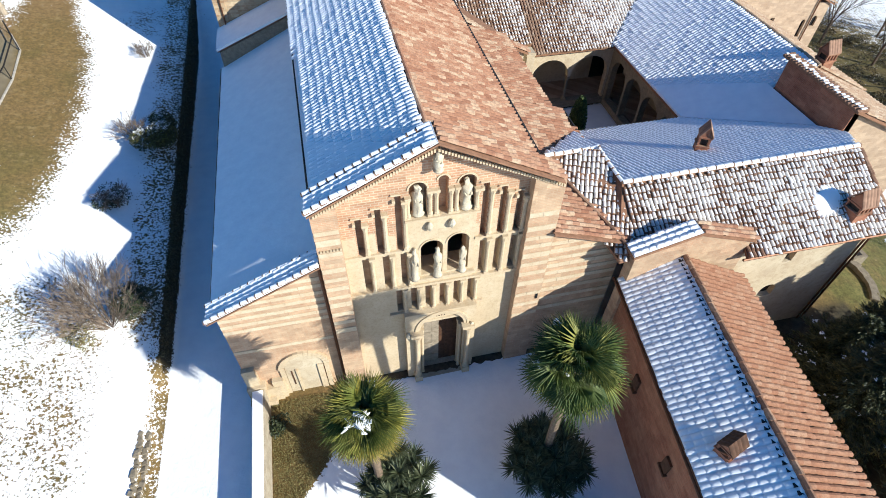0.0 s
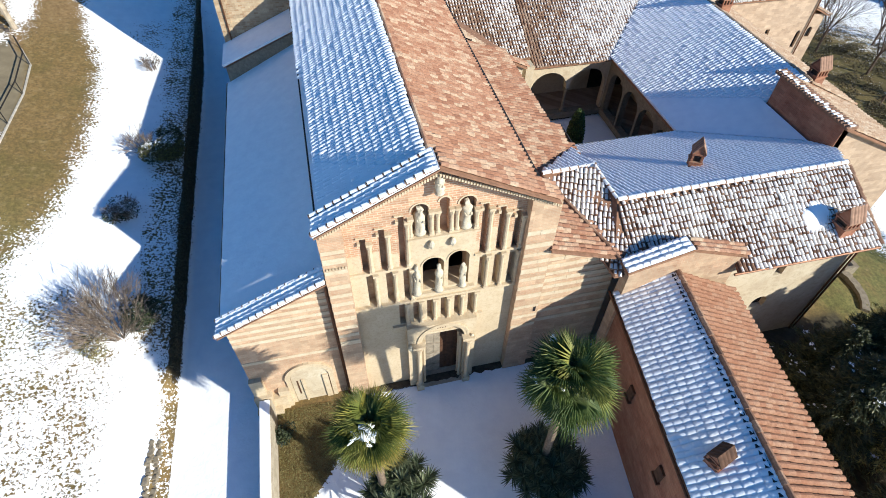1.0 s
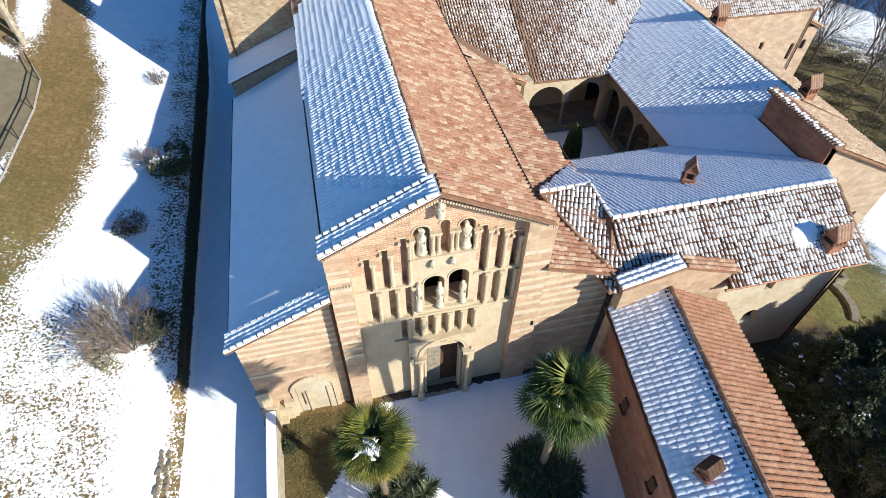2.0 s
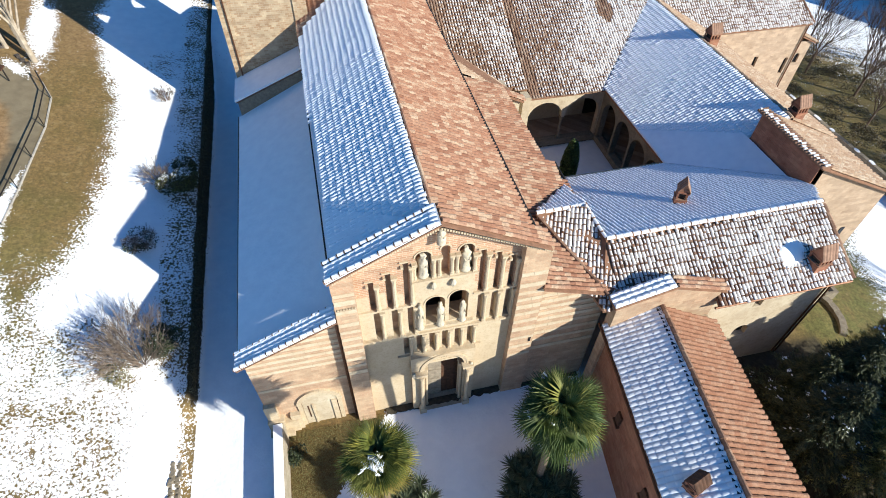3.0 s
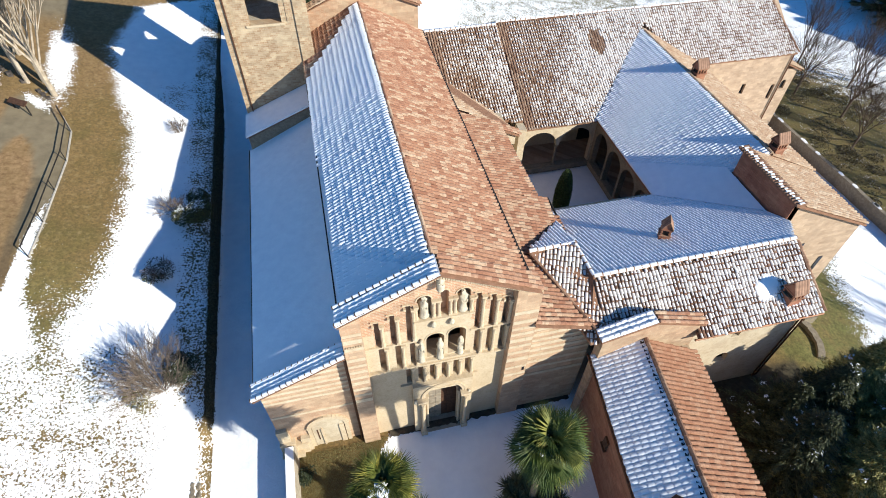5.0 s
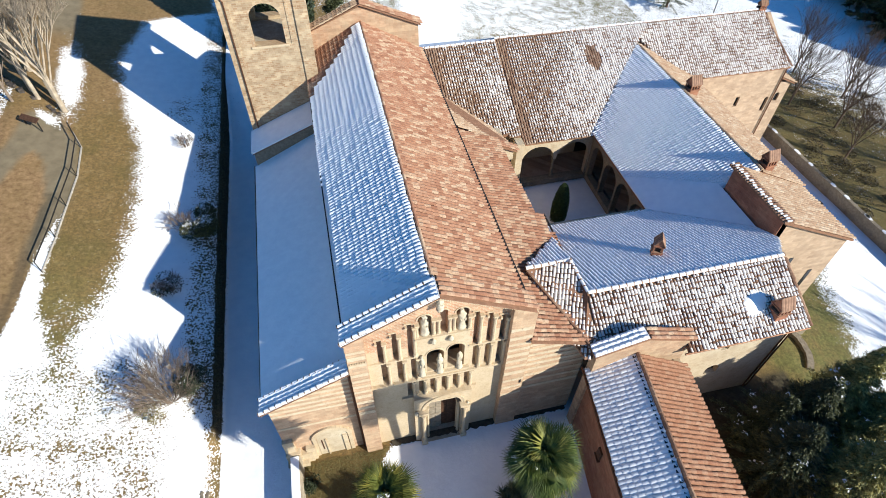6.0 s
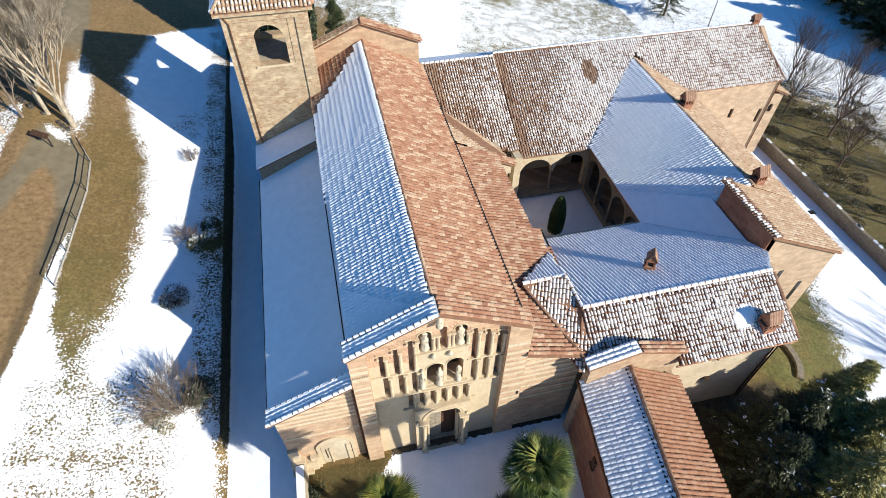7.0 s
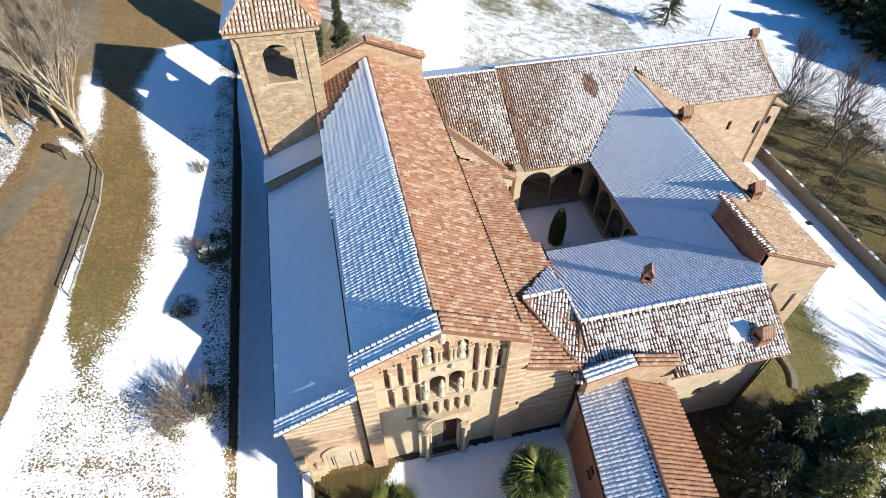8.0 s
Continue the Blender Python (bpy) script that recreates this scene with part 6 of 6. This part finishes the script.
def evergreen_shrub(x, y, h, w, seed, n=2200, name="evergreen_shrub", label="rounded dark evergreen shrub with flecks of snow", material=EVERGREEN, z=None, snowy=40):
    rng = random.Random(seed)
    bush = thing(name, label, "shrub", at=(x, y, height(x, y) if z is None else z))
    lobes = [(rng.uniform(-0.5, 0.5) * w, rng.uniform(-0.5, 0.5) * w, rng.uniform(0.35, 0.75) * h, rng.uniform(0.3, 0.5) * w) for _ in range(7)]

    def place(r):
        cx, cy, cz, q = r.choice(lobes)
        v = Vector((r.gauss(0, 1), r.gauss(0, 1), r.gauss(0, 1))).normalized() * q * r.uniform(0.75, 1.05)
        return cx + v.x, cy + v.y, max(0.02, cz + v.z * h / w * 0.9)

    part("stem", Geo().tube((0, 0, -0.2), (0, 0, h * 0.5), 0.06, 0.03, 6), BARK, bush)
    part("foliage", plain_mesh(leaf_cloud(rng, n, place, 0.06), "foliage"), material, bush)
    if snowy:
        g = Geo()
        for i in range(snowy):
            cx, cy, cz, q = rng.choice(lobes)
            a, t = rng.uniform(0, math.tau), rng.uniform(0, 0.8)
            c = Vector((cx + q * t * math.cos(a), cy + q * t * math.sin(a), cz + q * math.sqrt(1 - t * t) * h / w * 0.9))
            fleck(g, rng, c, rng.uniform(0.03, 0.06))
        part("snow_dusting", plain_mesh(g, "snow_dusting"), SNOW, bush, "flecks of snow", "stuff")
    return bush


def conifer(x, y, h, w, seed, n=60, label="dense dark conifer with scattered snow", coarse=1.0, needles=NEEDLES):
    rng = random.Random(seed)
    z = height(x, y)
    tree = thing("conifer", label, "tree", "conifers in the garden", at=(x, y, z))
    part("trunk", Geo().tube((0, 0, -0.3), (0, 0, h * 0.95), 0.2, 0.03, 8), BARK, tree)
    g, fl = Geo(), Geo()
    for i in range(n * 3):
        t = rng.random() ** 0.8
        reach = 1.12 * w * (1 - t) ** 0.95 * rng.uniform(0.45, 1.35) + 0.12
        a = rng.uniform(0, math.tau)
        root = Vector((0, 0, h * (0.06 + 0.9 * t)))
        d = Vector((math.cos(a), math.sin(a), rng.uniform(-0.1, 0.4))).normalized()
        for j in range(150):
            u = rng.uniform(0.2, 1.0)
            wide = 0.05 + 0.16 * u * (1.15 - u)
            c = root + d * reach * u + Vector((rng.gauss(0, wide), rng.gauss(0, wide), rng.gauss(0, 0.05) - 0.4 * u * u))
            e = (d + Vector((rng.gauss(0, 0.5), rng.gauss(0, 0.5), rng.gauss(0, 0.35) - 0.15))).normalized()
            out = Vector((d.x + rng.gauss(0, 0.5), d.y + rng.gauss(0, 0.5), 0.5 + rng.gauss(0, 0.35)))
            s = e.cross(out).normalized() * 0.023 * coarse
            l = rng.uniform(0.09, 0.2) * coarse
            g.v += [tuple(c - s), tuple(c + s), tuple(c + e * l + s * 0.4), tuple(c + e * l - s * 0.4)]
            k4 = len(g.v)
            g.f.append((k4 - 4, k4 - 3, k4 - 2, k4 - 1))
        if rng.random() < 0.1:
            c = root + d * reach * rng.uniform(0.6, 0.95) + Vector((0, 0, 0.06))
            fleck(fl, rng, c, rng.uniform(0.05, 0.11))
    part("crown", plain_mesh(g, "crown"), needles, tree)
    part("snow_dusting", plain_mesh(fl, "snow_dusting"), SNOW, tree, "flecks of snow", "stuff")
    return tree


# Garden conifers meant as sunlit take the lighter needles, shaded ones the dark.
LIT = "tall conifer with sunlight coloured into its olive needles"
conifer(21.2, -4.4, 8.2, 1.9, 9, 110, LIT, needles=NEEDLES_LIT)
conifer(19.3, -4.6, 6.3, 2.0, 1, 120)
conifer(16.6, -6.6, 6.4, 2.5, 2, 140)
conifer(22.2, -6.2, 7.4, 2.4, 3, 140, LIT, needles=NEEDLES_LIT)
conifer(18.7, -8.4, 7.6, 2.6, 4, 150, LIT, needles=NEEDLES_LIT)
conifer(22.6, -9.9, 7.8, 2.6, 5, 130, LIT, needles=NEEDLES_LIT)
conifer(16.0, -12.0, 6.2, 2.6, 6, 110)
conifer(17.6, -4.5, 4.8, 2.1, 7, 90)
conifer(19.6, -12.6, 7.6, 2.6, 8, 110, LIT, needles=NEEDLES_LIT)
GRASS_DARK = leaf_material("cypress_leaves", (0.02, 0.035, 0.012), (0.055, 0.09, 0.02), (0.13, 0.18, 0.04))
cy = thing("cypress", "small clipped cypress in the cloister garth", "tree", at=(12.7, 14.7, -0.05))
crng = random.Random(9)


def in_cypress(r):
    t, a = r.random(), r.uniform(0, math.tau)
    q = 0.62 * math.sin(math.pi * min(1, 0.3 + 0.68 * t)) ** 0.5 * r.uniform(0.45, 1.05)
    return q * math.cos(a), q * math.sin(a), 0.1 + 3.6 * t


part("trunk", Geo().tube((0, 0, -0.1), (0, 0, 1.8), 0.06, 0.03), BARK, cy)
part("foliage", plain_mesh(leaf_cloud(crng, 15000, in_cypress, 0.06), "foliage"), GRASS_DARK, cy)

bare_shrub(-14.7, 4.2, 3.6, 3.3, 21, 50)
evergreen_shrub(-15.7, 3.4, 0.8, 1.0, 27, 900, snowy=30, material=GRASS, label="low dry yellowish shrub in the snow beside the bank")
evergreen_shrub(-13.3, 4.9, 1.5, 1.5, 14, 4000, snowy=10)
evergreen_shrub(-13.8, 16.5, 1.9, 1.9, 15, 8000, snowy=260, material=EVERGREEN_LIT, label="rounded yellow-green evergreen shrub with flecks of snow")
bare_shrub(-14.6, 16.8, 1.9, 1.5, 22, 18)
bare_shrub(-15.3, 11.7, 1.3, 1.2, 23, 22)
evergreen_shrub(-15.2, 11.8, 0.8, 1.3, 16, 1200, snowy=140)
bare_shrub(-15.0, 25.5, 1.2, 0.9, 24, 12)
bare_tree(-23.5, 28.7, 12.5, 31, BARK_PALE, "tall pale leafless tree beside the path", 0.3, 6, limbs=7, r=0.17, up=0.15)
bare_tree(-26.0, 31.0, 13.0, 32, BARK_PALE, "tall pale leafless tree beside the path", 0.33, 6, limbs=7, r=0.18, up=0.15)
bare_tree(-25.4, 30.0, 11.0, 36, BARK_PALE, "tall pale leafless tree beside the path", 0.35, 6, r=0.13)
bare_tree(-28.5, 36.0, 13.0, 33, BARK, "tall leafless tree beside the path", 0.45, 5, r=0.18)
bare_tree(-26.6, 33.5, 12.0, 37, BARK_PALE, "tall leafless tree beside the path", 0.4, 6, r=0.14)
bare_tree(-24.4, 30.3, 13.5, 38, BARK_PALE, "tall pale leafless tree beside the path", 0.3, 6, limbs=6, r=0.16, up=0.2)
bare_tree(-28.0, 27.8, 11.5, 39, BARK_PALE, "tall pale leafless tree beside the path", 0.38, 6, limbs=5, r=0.16, up=0.15)
bare_tree(-27.0, 29.5, 7.0, 34, TWIG, "young leafless tree beside the path", 0.45, 5, r=0.1)
for i, (x, y, h) in enumerate(((46, 20, 6.5), (49, 25, 8), (52, 17, 7), (47, 30, 7.5), (56, 22, 8), (45, 12, 6), (54, 30, 7), (50, 9, 6.5), (58, 12, 7), (60, 27, 8), (52, 36, 7), (57, 4, 7), (48, 2, 6))):
    bare_tree(x, y, h * 1.15, 40 + i, BARK, spread_by=0.5, depth=4, limbs=6, r=h * 0.013, up=0.25, shrink=0.84)

bare_tree(39, -6.5, 9.5, 61, BARK, spread_by=0.5, depth=4, limbs=6, r=0.12, up=0.25, shrink=0.84)
bare_tree(45, -9.0, 10.0, 62, BARK, spread_by=0.5, depth=4, limbs=6, r=0.12, up=0.25, shrink=0.84)

urng = random.Random(91)
clumps = [(urng.uniform(41.5, 58), urng.uniform(0, 33), urng.uniform(0.5, 1.5)) for _ in range(90)]


def in_undergrowth(r):
    x, y, w = r.choice(clumps)
    a, q = r.uniform(0, math.tau), w * math.sqrt(r.random())
    x, y = x + q * math.cos(a), y + q * math.sin(a)
    return x, y, height(x, y) + r.uniform(0, 0.75) * w * max(0.1, 1 - (q / w) ** 2)


brush = thing("undergrowth", "low brown winter undergrowth beneath the bare trees", "undergrowth", kind="stuff")
part("twig_mass", plain_mesh(leaf_cloud(urng, 26000, in_undergrowth, 0.07), "twig_mass"), DRY_GRASS, brush)

# Growth on the bank face beside the lane, with its shade coloured in.
hrng = random.Random(17)


def on_bank(r):
    y = r.uniform(2.4, 46)
    x = r.gauss(-12.46, 0.06)
    lo, hi = lane_level(y), bank_level(-12.7, y)
    return x, y, r.uniform(lo - 0.05, hi + 0.02)


def on_brink(r):
    y = r.uniform(2.4, 46)
    x = -12.45 - 0.6 * r.random() ** 2.5
    return x, y, bank_level(x, y) + r.uniform(-0.02, 0.2)


hedge = thing("hedge", "overgrown bank face beside the snowy lane, darkened for its shade", "hedge", kind="stuff")
part("foliage", plain_mesh(leaf_cloud(hrng, 30000, on_bank, 0.05), "foliage"), DRY_GRASS, hedge)
part("dry_growth", plain_mesh(leaf_cloud(hrng, 5500, on_brink, 0.05), "dry_growth"), DRY_GRASS, hedge)
tuft = thing("grass", "patch of winter grass in the forecourt", "grass", kind="stuff")


def on_patch(r):
    while True:
        x, y = r.uniform(-7.9, -3.0), r.uniform(-5.5, -0.3)
        if snow_cover(x, y) < 0.35:
            return x, y, -0.3 + r.uniform(0, 0.1)


part("blades", plain_mesh(leaf_cloud(hrng, 20000, on_patch, 0.024), "blades"), GRASS, tuft)
evergreen_shrub(-7.5, -1.6, 0.6, 0.7, 18, 900, snowy=0, label="low green shrub against the forecourt wall")

# ---- far planting ----
conifer(-1.9, 33.0, 12.0, 1.7, 51, 60, "dark snowy conifer behind the church")
# Columns of foliage added out of sight behind the tower, for their shadow only.
trng = random.Random(54)


def in_column(r):
    t, a = r.random(), r.uniform(0, math.tau)
    q = 1.75 * min(1.0, 0.75 + t, 3.2 * (1.02 - t)) * r.uniform(0.55, 1.05)
    return q * math.cos(a), q * math.sin(a), 0.3 + 15.5 * t


column_leaves = plain_mesh(leaf_cloud(trng, 26000, in_column, 0.17), "foliage")
for x, y in ((-6.6, 36.4), (-8.6, 38.6), (-5.2, 39.4)):
    tall = thing("cypress", "unseen cypress added behind the bell tower to cast a broad shadow", "tree", "cypresses beyond the tower", at=(x, y, height(x, y)))
    part("trunk", Geo().tube((0, 0, -0.3), (0, 0, 14), 0.22, 0.05, 8), BARK, tall)
    part("foliage", column_leaves, EVERGREEN, tall)
conifer(46, 56, 6.5, 3.0, 52, 40, "dark evergreen beside the far road")
pole = thing("pole", "thin dark pole beside the far road", "pole", at=(50.5, 51.5, height(50.5, 51.5)))
part("shaft", Geo().tube((0, 0, -0.3), (0, 0, 4.5), 0.07, 0.05), IRON, pole)
wood_tree = conifer(72, 44, 9.5, 5.0, 53, 60, "tall dark evergreen at the edge of the woods", 4.0)
wrng = random.Random(77)
for i in range(70):
    y = 28 + i * 0.75
    x = 74.0 + 0.05 * (y - 50) + 26 * wrng.random() ** 1.5
    copy_thing(wood_tree, pose(x, y, height(x, y), 0, 0, wrng.uniform(0, 360)))
